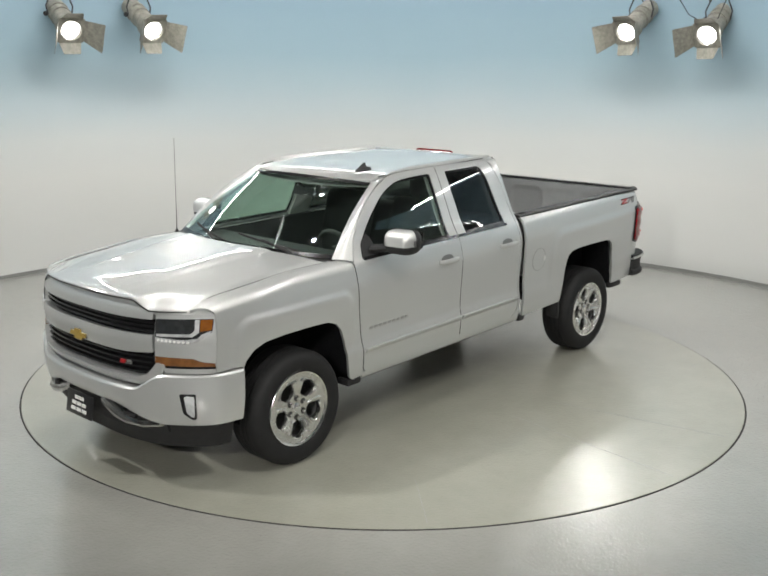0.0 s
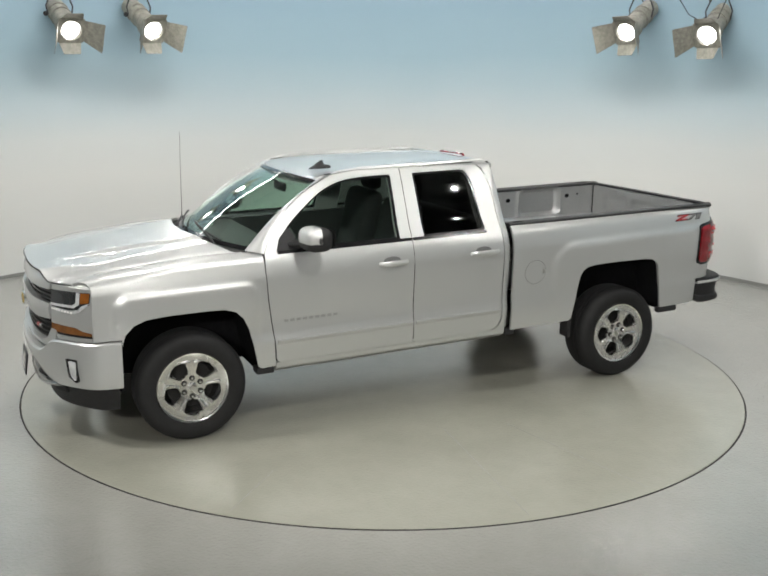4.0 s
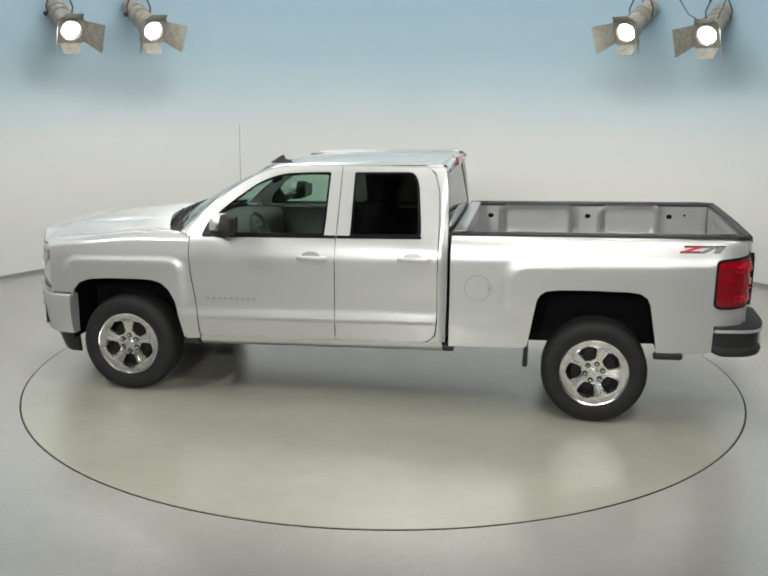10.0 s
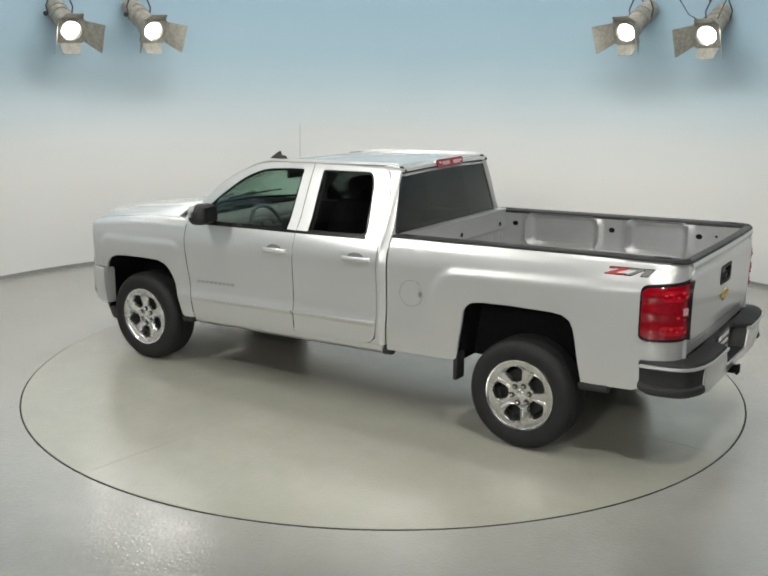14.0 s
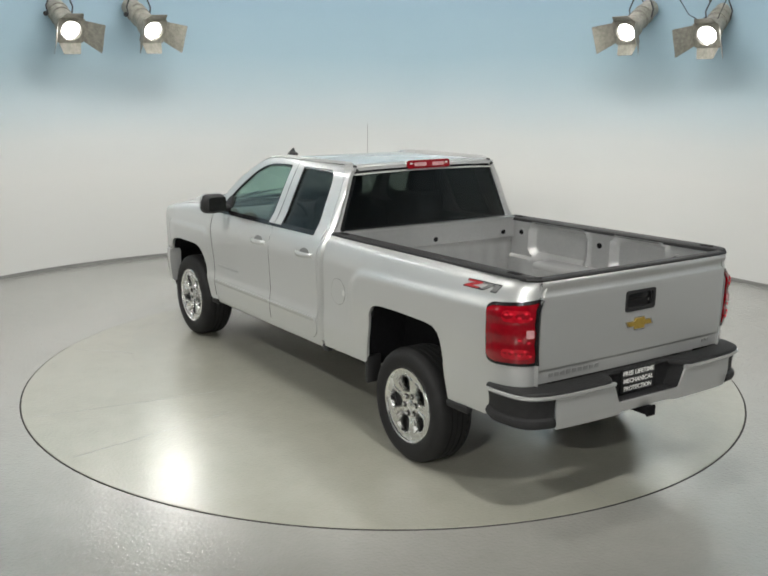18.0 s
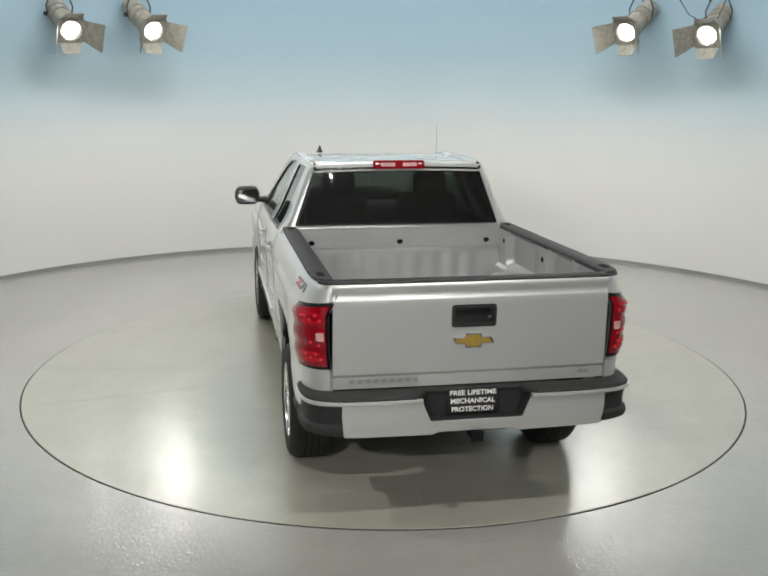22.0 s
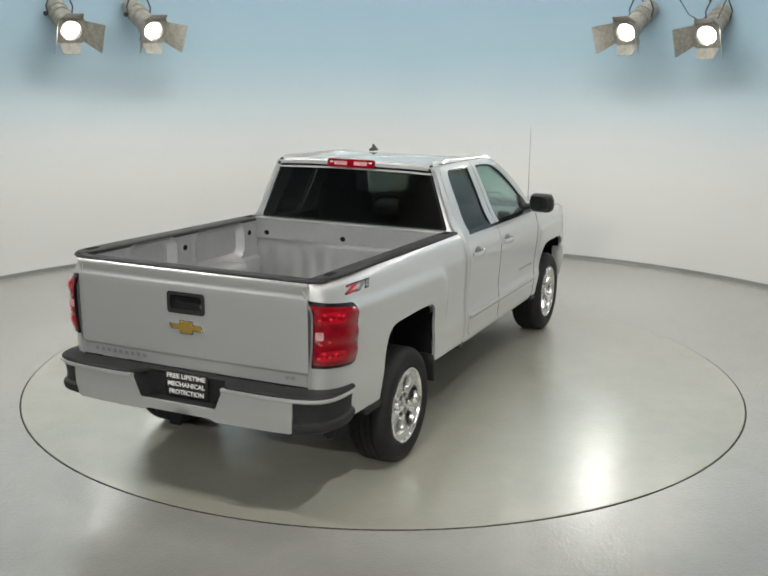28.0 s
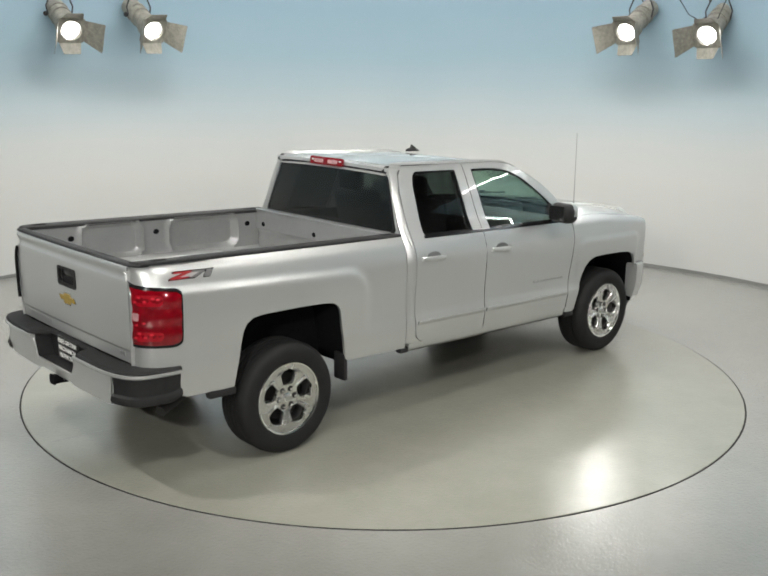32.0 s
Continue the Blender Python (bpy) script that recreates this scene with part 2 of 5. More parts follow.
def hermite(xs, ys):
    """A smooth curve through knots."""
    xs, ys = list(xs), list(ys)
    n = len(xs)
    ds = [(ys[i + 1] - ys[i]) / (xs[i + 1] - xs[i]) for i in range(n - 1)]
    ms = [ds[0]] + [0.0 if ds[i - 1] * ds[i] <= 0 else 2 * ds[i - 1] * ds[i] / (ds[i - 1] + ds[i]) for i in range(1, n - 1)] + [ds[-1]]

    def f(x):
        if x <= xs[0]:
            return ys[0] + ms[0] * (x - xs[0])
        if x >= xs[-1]:
            return ys[-1] + ms[-1] * (x - xs[-1])
        i = max(k for k in range(n - 1) if xs[k] <= x)
        h = xs[i + 1] - xs[i]
        t = (x - xs[i]) / h
        return (ys[i] * (1 + 2 * t) * (1 - t) ** 2 + ms[i] * h * t * (1 - t) ** 2 + ys[i + 1] * t * t * (3 - 2 * t) + ms[i + 1] * h * t * t * (t - 1))
    return f


def sstep(a, b, x):
    t = min(1.0, max(0.0, (x - a) / (b - a)))
    return t * t * (3 - 2 * t)


def rounded(pts, radii, n=5):
    """A polygon with rounded corners; radii: one number, or one for each corner."""
    out = []
    k = len(pts)
    rs = radii if isinstance(radii, (list, tuple)) else [radii] * k
    for i in range(k):
        p, a, b = Vector(pts[i]), Vector(pts[i - 1]), Vector(pts[(i + 1) % k])
        u, w = (a - p), (b - p)
        r = min(rs[i], u.length * 0.49, w.length * 0.49)
        if r < 1e-4:
            out.append(tuple(p))
            continue
        s, e = p + u.normalized() * r, p + w.normalized() * r
        for j in range(n + 1):
            t = j / n
            q = s * (1 - t) ** 2 + p * 2 * t * (1 - t) + e * t * t
            out.append(tuple(q))
    return out


def sheet(outline, mapf, th=0.02, holes=(), step=(0.08, 0.08), inward=None):
    """A closed plate: the outline, with holes, filled in two dimensions, cut into cells, laid on a surface by mapf and given thickness."""
    bm = bmesh.new()
    edges = []
    for loop in (outline, *holes):
        vs = [bm.verts.new((p[0], p[1], 0)) for p in loop]
        edges += [bm.edges.new((vs[i], vs[(i + 1) % len(vs)])) for i in range(len(vs))]
    bmesh.ops.triangle_fill(bm, use_beauty=True, use_dissolve=False, edges=edges)
    for ax in (0, 1):
        lo, hi = min(p[ax] for p in outline), max(p[ax] for p in outline)
        n = max(1, int(round((hi - lo) / step[ax])))
        for i in range(1, n):
            co, no = [0, 0, 0], [0, 0, 0]
            co[ax], no[ax] = lo + (hi - lo) * i / n + 1.3e-5, 1
            bmesh.ops.bisect_plane(bm, geom=bm.verts[:] + bm.edges[:] + bm.faces[:], plane_co=co, plane_no=no, dist=1e-6)
    bm.verts.index_update()
    flat = [tuple(v.co) for v in bm.verts]
    faces = [tuple(v.index for v in f.verts) for f in bm.faces]
    bm.free()
    top = [Vector(mapf(p[0], p[1])) for p in flat]
    e = 0.004
    nor = []
    for p, q in zip(flat, top):
        nrm = (Vector(mapf(p[0] + e, p[1])) - Vector(mapf(p[0] - e, p[1]))).cross(Vector(mapf(p[0], p[1] + e)) - Vector(mapf(p[0], p[1] - e)))
        nor.append(nrm.normalized() if nrm.length > 1e-12 else Vector((0, 0, 1)))
    if inward is not None:
        ref = Vector(inward)
        nor = [(-n if n.dot(ref) > 0 else n) for n in nor]
    count = {}
    for f in faces:
        for i in range(len(f)):
            k = (f[i], f[(i + 1) % len(f)])
            count[tuple(sorted(k))] = count.get(tuple(sorted(k)), 0) + 1
    N = len(top)
    verts = [tuple(v) for v in top] + [tuple(v - n * th) for v, n in zip(top, nor)]
    out = list(faces) + [tuple(i + N for i in reversed(f)) for f in faces]
    for f in faces:
        for i in range(len(f)):
            a, b = f[i], f[(i + 1) % len(f)]
            if count[tuple(sorted((a, b)))] == 1:
                out.append((b, a, a + N, b + N))
    return verts, out


def slab(f, nu, nv, off):
    """A closed plate from a surface f(u, v) over the unit square and the offset of its back."""
    top = [f(i / nu, j / nv) for i in range(nu + 1) for j in range(nv + 1)]
    o = Vector(off)
    verts = [tuple(v) for v in top] + [tuple(Vector(v) + o) for v in top]
    N = len(top)
    idx = lambda i, j: i * (nv + 1) + j
    faces = []
    for i in range(nu):
        for j in range(nv):
            q = (idx(i, j), idx(i + 1, j), idx(i + 1, j + 1), idx(i, j + 1))
            faces += [q, tuple(k + N for k in reversed(q))]
    for i in range(nu):
        for a, b in ((idx(i, 0), idx(i + 1, 0)), (idx(i + 1, nv), idx(i, nv))):
            faces.append((b, a, a + N, b + N))
    for j in range(nv):
        for a, b in ((idx(0, j + 1), idx(0, j)), (idx(nu, j), idx(nu, j + 1))):
            faces.append((b, a, a + N, b + N))
    return verts, faces


def sweep(path, sections, closed=True, caps=True):
    """Joins rings of points: sections is one list of points for each place on the path (already in space)."""
    n = len(sections[0])
    verts = [tuple(p) for s in sections for p in s]
    faces = []
    for i in range(len(sections) - 1):
        for j in range(n if closed else n - 1):
            a, b = i * n + j, i * n + (j + 1) % n
            faces.append((a, b, b + n, a + n))
    if caps and closed:
        faces.append(tuple(reversed(range(n))))
        faces.append(tuple(range((len(sections) - 1) * n, len(sections) * n)))
    return verts, faces


def tube(pts, r, n=8):
    """A round bar along points."""
    pts = [Vector(p) for p in pts]
    secs = []
    ref = Vector((0, 0, 1))
    for i, p in enumerate(pts):
        d = (pts[min(i + 1, len(pts) - 1)] - pts[max(i - 1, 0)]).normalized()
        a = d.cross(ref if abs(d.dot(ref)) < 0.95 else Vector((1, 0, 0))).normalized()
        b = d.cross(a)
        rr = r[i] if isinstance(r, (list, tuple)) else r
        secs.append([p + a * rr * math.cos(2 * math.pi * k / n) + b * rr * math.sin(2 * math.pi * k / n) for k in range(n)])
    return sweep(pts, secs)


def box(cx, cy, cz, sx, sy, sz, bevel=0.0, seg=2):
    bm = bmesh.new()
    bmesh.ops.create_cube(bm, size=1.0)
    for v in bm.verts:
        v.co = (cx + v.co.x * sx, cy + v.co.y * sy, cz + v.co.z * sz)
    if bevel:
        bmesh.ops.bevel(bm, geom=bm.edges[:], offset=bevel, segments=seg, profile=0.5, affect="EDGES")
    bm.verts.index_update()
    out = [tuple(v.co) for v in bm.verts], [tuple(v.index for v in f.verts) for f in bm.faces]
    bm.free()
    return out


def lathe(profile, n, axis="y", center=(0, 0, 0), closed=True):
    """A ring of revolution; profile: (radius, offset along the axis)."""
    secs = []
    for i in range(n):
        a = 2 * math.pi * i / n
        c, s = math.cos(a), math.sin(a)
        if axis == "y":
            secs.append([(center[0] + r * c, center[1] + o, center[2] + r * s) for r, o in profile])
        elif axis == "x":
            secs.append([(center[0] + o, center[1] + r * c, center[2] + r * s) for r, o in profile])
        else:
            secs.append([(center[0] + r * c, center[1] + r * s, center[2] + o) for r, o in profile])
    m = len(profile)
    verts = [p for s in secs for p in s]
    faces = []
    for i in range(n):
        k = (i + 1) % n
        for j in range(m if closed else m - 1):
            l = (j + 1) % m
            faces.append((i * m + j, i * m + l, k * m + l, k * m + j))
    return verts, faces


def disc(r, depth, n, axis="y", center=(0, 0, 0), bevel=0.0):
    """A solid round plate with an eased rim."""
    b = bevel or min(r, depth) * 0.2
    prof = [(1e-4, 0), (r - b, 0), (r, b), (r, depth - b), (r - b, depth), (1e-4, depth)]
    return lathe(prof, n, axis, center)


# ---------------------------------------------------------------- room
WALL_R, RING_R = 5.73, 2.976


def build_room():
    n = 128
        # floor with a round opening for the turntable
    rads = [RING_R + 0.003, 3.4, 4.2, 5.0, 6.0, 7.5, 14.0]
    verts, faces = [], []
    for z in (-0.005, -0.25):
        for r in rads:
            verts += [(r * math.cos(2 * math.pi * i / n), r * math.sin(2 * math.pi * i / n), z) for i in range(n)]
    m = len(rads)
    for i in range(n):
        k = (i + 1) % n
        for j in range(m - 1):
            faces.append((j * n + i, (j + 1) * n + i, (j + 1) * n + k, j * n + k))
            faces.append(((m + j) * n + k, (m + j + 1) * n + k, (m + j + 1) * n + i, (m + j) * n + i))
        faces.append((i, k, m * n + k, m * n + i))
        faces.append(((m - 1) * n + k, (m - 1) * n + i, (2 * m - 1) * n + i, (2 * m - 1) * n + k))
    thing("floor", (verts, faces), EPOXY, "glossy pale grey poured epoxy studio floor", "floor", kind="structure")
    # pit under the gap
    thing("turntable_pit", lathe([(RING_R - 0.5, -0.3), (RING_R + 0.3, -0.3), (RING_R + 0.3, -0.262), (RING_R - 0.5, -0.262)], 96, "z"), GAP,
          "dark slot under the turntable rim", "pit", kind="structure")
    # curved cyclorama, open towards the camera, running on straight
    path = []
    a0, a1 = radians(-25), radians(205)
    for i in range(97):
        a = a0 + (a1 - a0) * i / 96
        path.append((WALL_R * math.cos(a), WALL_R * math.sin(a), a))
    path = [(path[0][0] + 1.3, path[0][1] - 4.2, path[0][2])] + path + [(path[-1][0] - 1.3, path[-1][1] - 4.2, path[-1][2])]

    def strip(r0, r1, z0, z1, nz=10, along=None):
        secs = []
        for x, y, a in along or path:
            c, s = math.cos(a), math.sin(a)
            inner = [(x + c * r0, y + s * r0, z0 + (z1 - z0) * j / nz) for j in range(nz + 1)]
            outer = [(x + c * r1, y + s * r1, z1), (x + c * r1, y + s * r1, z0)]
            secs.append(inner + outer)
        return sweep(None, secs)
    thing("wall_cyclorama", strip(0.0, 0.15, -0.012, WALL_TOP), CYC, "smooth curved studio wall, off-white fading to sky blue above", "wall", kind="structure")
    thing("baseboard", strip(-0.012, -0.001, -0.01, 0.035, 1), BASEBOARD, "thin grey strip along the foot of the curved wall", "baseboard", kind="structure")
    thing("wall_upper", strip(0.10, 0.25, WALL_TOP + 0.004, CEILING, 2), UPPERWALL, "dark painted wall above the curved studio wall", "wall", kind="structure")
    cove = thing("cove_light", strip(0.0, 0.05, WALL_TOP + 0.004, WALL_TOP + 0.034, 1, path[12:-12]), BLACK, "long slim strip light along the top edge of the curved wall", "strip light")
    part("diffuser", strip(-0.012, -0.002, WALL_TOP + 0.006, WALL_TOP + 0.028, 1, path[12:-12]), COVEGLOW, cove, "glowing white diffuser", rake=False)
    # plain end of the studio behind the camera
    for nm, v in (("wall_south", box(0, -12.6, CEILING / 2, 16.0, 0.2, CEILING + 0.03)), ("wall_west", box(-7.9, -9.0, CEILING / 2, 0.2, 7.4, CEILING + 0.03)),
                  ("wall_east", box(7.9, -9.0, CEILING / 2, 0.2, 7.4, CEILING + 0.03))):
        thing(nm, v, REARWALL, "plain grey painted studio wall", "wall", kind="structure")
    thing("ceiling", box(0, -3.0, CEILING + 0.11, 19.0, 20.0, 0.2), CEILPAINT, "flat dark painted studio ceiling", "ceiling", kind="structure")


def downlight(x, y, watts):
    e = new("downlight")
    e.location = (x, y, CEILING)
    tagged(e, "small round recessed ceiling downlight, switched on", "downlight", "ceiling downlights")
    part("bezel", lathe([(0.05, -0.02), (0.075, -0.018), (0.085, -0.004), (0.085, 0.0), (0.045, 0.0)], 24, "z"), BLACK, e, rake=False)
    part("lens", disc(0.026, 0.008, 20, "z", (0, 0, -0.012)), DOWNGLOW, e, "glowing lens", rake=False)
    spot_lamp("downlight_lamp", (x, y, CEILING - 0.03), (x * 0.9, y * 0.9, 0), watts, 96, 0.03)


# An added light without a known source; it brightens the wall it faces.
def fill_washer(eye, aim, watts):
    eye = Vector(eye)
    e = new("fill_washer")
    e.matrix_world = look(eye, aim)
    tagged(e, "added unseen ceiling panel light that brightens the wall", "panel light", "ceiling wall-wash lights")
    part("housing", join(box(0, 0, 0.06, 1.7, 0.56, 0.1, 0.02), box(0, 0.275, 0.0, 1.7, 0.012, 0.09, 0.004)), BLACK, e, rake=False)
    part("diffuser", box(0, 0, 0.006, 1.62, 0.50, 0.008, 0.003), WASHGLOW, e, "glowing diffuser", rake=False)
    up = e.matrix_world.inverted().to_3x3() @ Vector((0, 0, 1))
    part("bracket", tube([Vector((0, 0, 0.09)), Vector((0, 0, 0.09)) + up * 0.34], 0.02), BLACK, e, rake=False)
    area_lamp("fill_washer_lamp", eye + (Vector(aim) - eye).normalized() * 0.012, aim, 1.6, 0.48, watts)


def ceiling_spot(x, y, z, aim, watts):
    e = new("ceiling_spot")
    e.matrix_world = look((x, y, z), aim)
    tagged(e, "small black ceiling spotlight, switched on", "spotlight", "ceiling spotlights")
    part("can", lathe([(0.07, 0.25), (0.09, 0.22), (0.10, 0.0), (0.092, 0.0), (0.05, 0.06), (0.001, 0.07), (0.001, 0.25)], 24, "z"), BLACK, e, rake=False)
    part("lens", disc(0.026, 0.01, 24, "z", (0, 0, 0.03)), SPOTGLOW, e, rake=False)
    up = e.matrix_world.inverted().to_3x3() @ Vector((0, 0, 1))
    part("stem", tube([Vector((0, 0, 0.15)), Vector((0, 0, 0.15)) + up * (CEILING - z + 0.06)], 0.015), BLACK, e, rake=False)
    spot_lamp("ceiling_spot_light", Vector((x, y, z)) + (Vector(aim) - Vector((x, y, z))).normalized() * 0.03, aim, watts, 75, 0.028)


def stage_lamp(x, y, z, ax, ay, watts, flip):
    """A theatre spot: finned can, front hood with a glowing lens, four barn doors, yoke, pipe and cable."""
    e = new("stage_lamp")
    e.matrix_world = look((x, y, z), (ax, ay, -1.2))
    tagged(e, "weathered grey stage lamp with open barn doors, switched on", "stage lamp", "stage lamps on the cyclorama")
    body = lathe([(0.001, 0.74), (0.09, 0.73), (0.115, 0.69), (0.115, 0.52), (0.128, 0.515), (0.128, 0.48), (0.115, 0.475), (0.115, 0.40), (0.128, 0.395), (0.128, 0.36), (0.115, 0.355), (0.115, 0.26), (0.14, 0.17),
                  (0.15, 0.06), (0.15, 0.0), (0.14, 0.0), (0.135, 0.06), (0.001, 0.07)], 28, "z")
    part("housing", body, LAMPGREY, e, rake=False)
    part("lens", disc(0.098, 0.012, 32, "z", (0, 0, 0.02)), LENSGLOW, e, "white hot glowing lens", rake=False)
    sq = rounded([(-.155, -.155), (.155, -.155), (.155, .155), (-.155, .155)], .03, 4)
    part("front_frame", sheet(sq, lambda u, v: (u, v, -0.012), 0.026, ([(.122 * math.cos(2 * math.pi * k / 28), .122 * math.sin(2 * math.pi * k / 28)) for k in range(28)],), (.4, .4), (0, 0, 1)), LAMPGREY, e, rake=False)
    for k, (px, py, rz, w0, w1, ln, tilt) in enumerate(((0.155, 0, 0, 0.26, 0.36, 0.27, 22 if flip < 0 else 38), (-0.155, 0, 180, 0.26, 0.36, 0.27, 38 if flip < 0 else 22), (0, 0.155, 90, 0.26, 0.2, 0.13, 50), (0, -0.155, 270, 0.26, 0.2, 0.15, 35))):
        prof = [(0, -w0 / 2), (ln, -w1 / 2), (ln, w1 / 2), (0, w0 / 2)]
        vf = sheet(rounded(prof, 0.015, 3), lambda u, v: (u, v, 0.004 * math.sin(v * 20)), 0.004, step=(0.09, 0.09))
        m = pose(px, py, -0.005, 0, 0, rz) @ pose(0, 0, 0, 0, 90 - tilt, 0)
        part("barn_door", moved(vf, m), LAMPGREY, e, rake=False)
    inv = e.matrix_world.inverted()
    up = (inv.to_3x3() @ Vector((0, 0, 1))).normalized()
    mid = Vector((0, 0, 0.42))
    side = up.cross(Vector((0, 0, 1))).normalized()
    yoke = [mid + side * 0.14, mid + side * 0.16 + up * 0.1, mid + side * 0.1 + up * 0.24, mid + up * 0.27, mid - side * 0.1 + up * 0.24, mid - side * 0.16 + up * 0.1, mid - side * 0.14]
    part("yoke", tube(yoke, 0.010, 6), CABLE, e, rake=False)
    top = e.matrix_world @ (mid + up * 0.27)
    part("hanging_pipe", tube([mid + up * 0.26, mid + up * (0.27 + CEILING - 0.01 - top.z)], 0.014, 8), CABLE, e, rake=False)
    back = Vector((0, 0, 0.72))
    sag = [back, back + up * 0.05 + side * 0.1 * flip, back + up * 0.25 + side * 0.22 * flip, back + up * 0.6 + side * 0.12 * flip, mid + up * 1.0, mid + up * 1.5]
    part("safety_chain", tube([mid + side * 0.12 * flip + up * 0.2, mid + side * 0.15 * flip + up * 0.5, mid + side * 0.15 * flip + up * 1.6], 0.006, 6), CABLE, e, rake=False)
    part("reflector", lathe([(0.105, 0.03), (0.12, 0.012), (0.134, 0.004), (0.134, 0.001), (0.118, 0.008), (0.105, 0.026)], 32, "z"), ALLOY, e, "bright reflector ring", rake=False)
    part("power_cable", tube(sag, 0.007, 6), CABLE, e, rake=False)
    if x > 3:
        hang = [(x - 0.46, y + 0.13, z + 0.95), (x - 0.34, y + 0.13, z + 0.45), (x - 0.20, y + 0.10, z + 0.24), (x - 0.03, y + 0.08, z + 0.15), (x + 0.14, y + 0.08, z + 0.20), (x + 0.26, y + 0.1, z + 0.5), (x + 0.32, y + 0.1, z + 1.0)]
        part("slack_cable", tube([inv @ Vector(q) for q in hang], 0.006, 6), CABLE, e, "dark slack cable", rake=False)
    part("knob", disc(0.028, 0.03, 12, "z", (side * 0.165 + mid)[:], 0.006), BLACK, e, rake=False)
    spot_lamp("stage_light", Vector((x, y, z)) + (Vector((ax, ay, -1.2)) - Vector((x, y, z))).normalized() * 0.03, (ax, ay, -1.2), watts, 140, 0.07)


def build_turntable():
    rads = [0.0008, 1.0, 2.0, 2.7, RING_R - 0.012, RING_R - 0.006]
    top = [(r, 0.0 if k < 5 else -0.006) for k, r in enumerate(rads)]
    t = thing("turntable", lathe(top + [(RING_R - 0.006, -0.2), (0.0008, -0.2)], 160, "z"), DISCEPOXY, "round flush turntable disc in glossy pale grey epoxy", "turntable")
    part("rim", lathe([(RING_R - 0.008, -0.0015), (RING_R - 0.0045, -0.0015), (RING_R - 0.003, -0.004), (RING_R - 0.003, -0.19), (RING_R - 0.008, -0.19)], 160, "z"), GAP, t, "dark steel edge band", rake=False)
    for a, r0, r1 in ((-84.8, 2.3, 2.9), (-49.5, 1.5, 2.9), (-31.7, 1.6, 2.9), (42.4, 2.3, 2.9)):
        c, s = math.cos(radians(a)), math.sin(radians(a))
        q = [Vector((c * r0, s * r0, 0.0008)), Vector((c * r1, s * r1, 0.0008))]
        w = Vector((-s, c, 0)) * 0.0013
        part("joint", ([tuple(q[0] - w), tuple(q[1] - w), tuple(q[1] + w), tuple(q[0] + w)] + [tuple(v - Vector((0, 0, 0.02))) for v in (q[0] - w, q[1] - w, q[1] + w, q[0] + w)],
                       [(0, 1, 2, 3), (7, 6, 5, 4), (0, 4, 5, 1), (1, 5, 6, 2), (2, 6, 7, 3), (3, 7, 4, 0)]), BASEBOARD, t, "fine filled joint", rake=False)
    return t

# ---------------------------------------------------------------- pickup truck (x forward, y to its left, origin at the turning point)
CABY = hermite([.46, .52, .60, .67, .695, .72, .76, .82, .95, 1.10, 1.15, 1.185, 1.24, 1.28, 1.318, 1.41, 1.56, 1.77, 1.82, 1.87],
               [.948, .960, .969, .9765, .9765, .971, .9635, .9625, .970, .978, .9785, .973, .9585, .945, .925, .868, .80, .70, .67, .62])
BEDY = hermite([.46, .52, .60, .67, .695, .72, .76, .82, .95, 1.10, 1.15, 1.185, 1.25, 1.29, 1.32, 1.338],
               [.948, .960, .967, .9715, .9712, .969, .9655, .9640, .967, .971, .9715, .967, .951, .937, .917, .897])
SEAM = hermite([1.36, 1.8, 2.2, 2.45, 2.56, 2.65], [1.330, 1.332, 1.302, 1.280, 1.262, 1.225])
FRONT_HUB, REAR_HUB, HUB_Z, TYRE_R, TYRE_Y = 1.902, -1.740, 0.384, 0.386, 0.964


def flare(x, z, cx, hw, top, r=0.13, amount=0.020, soft=0.045):
    dx, dz = abs(x - cx) - (hw - r), z - (top - r)
    d = math.hypot(max(dx, 0), max(dz, 0)) + min(max(dx, dz), 0) - r
    return amount * sstep(0, soft, -d) * sstep(.62, .98, z)


def side_cab(s, off=0.0):
    return lambda x, z: (x, s * (CABY(z) + off - .010 * sstep(.2, -.6, x) * sstep(1.2, 1.32, z)), z)


def side_fender(s, off=0.0):
    def f(x, z):
        zs = SEAM(x) - 0.07
        y = CABY(min(z, 1.28)) + flare(x, z, 1.91, 0.515, 1.16) - 0.035 * sstep(2.15, 2.62, x) + off
        zz = z
        if z > zs:
            y = CABY(zs) + flare(x, zs, 1.91, 0.515, 1.16) - 0.035 * sstep(2.15, 2.62, x) + off
            a = min(1.25, (z - zs) / 0.12) * math.pi / 2
            y -= 0.125 * (1 - math.cos(a))
            zz = zs + 0.07 * math.sin(min(a, math.pi / 2))
        return (x, s * y, zz)
    return f


def side_bed(s, off=0.0):
    """The bed's outer skin; past u = -2.55 it turns the rear corner."""
    def f(u, z):
        y = BEDY(z) + flare(u, z, -2.10, 1.09, 1.185 + .02 * (-1.1 - u), .22, .022, .07) - .020 * sstep(-2.15, -2.56, u)
        if u >= -2.55:
            return (u, s * (y + off), z)
        a = min(1.12, (-2.55 - u) / 0.30) * math.pi / 2
        return (-2.55 - (0.222 + off) * math.sin(a), s * (y - 0.145 + (0.145 + off) * math.cos(a)), z)
    return f


def front_x(y):
    return 2.86 - 0.32 * (abs(y) / 0.93) ** 3


FACE_LEAN = hermite([0.7, 0.85, 1.0, 1.15, 1.22, 1.28], [0.0, 0.012, 0.012, 0.0, -0.012, -0.03])


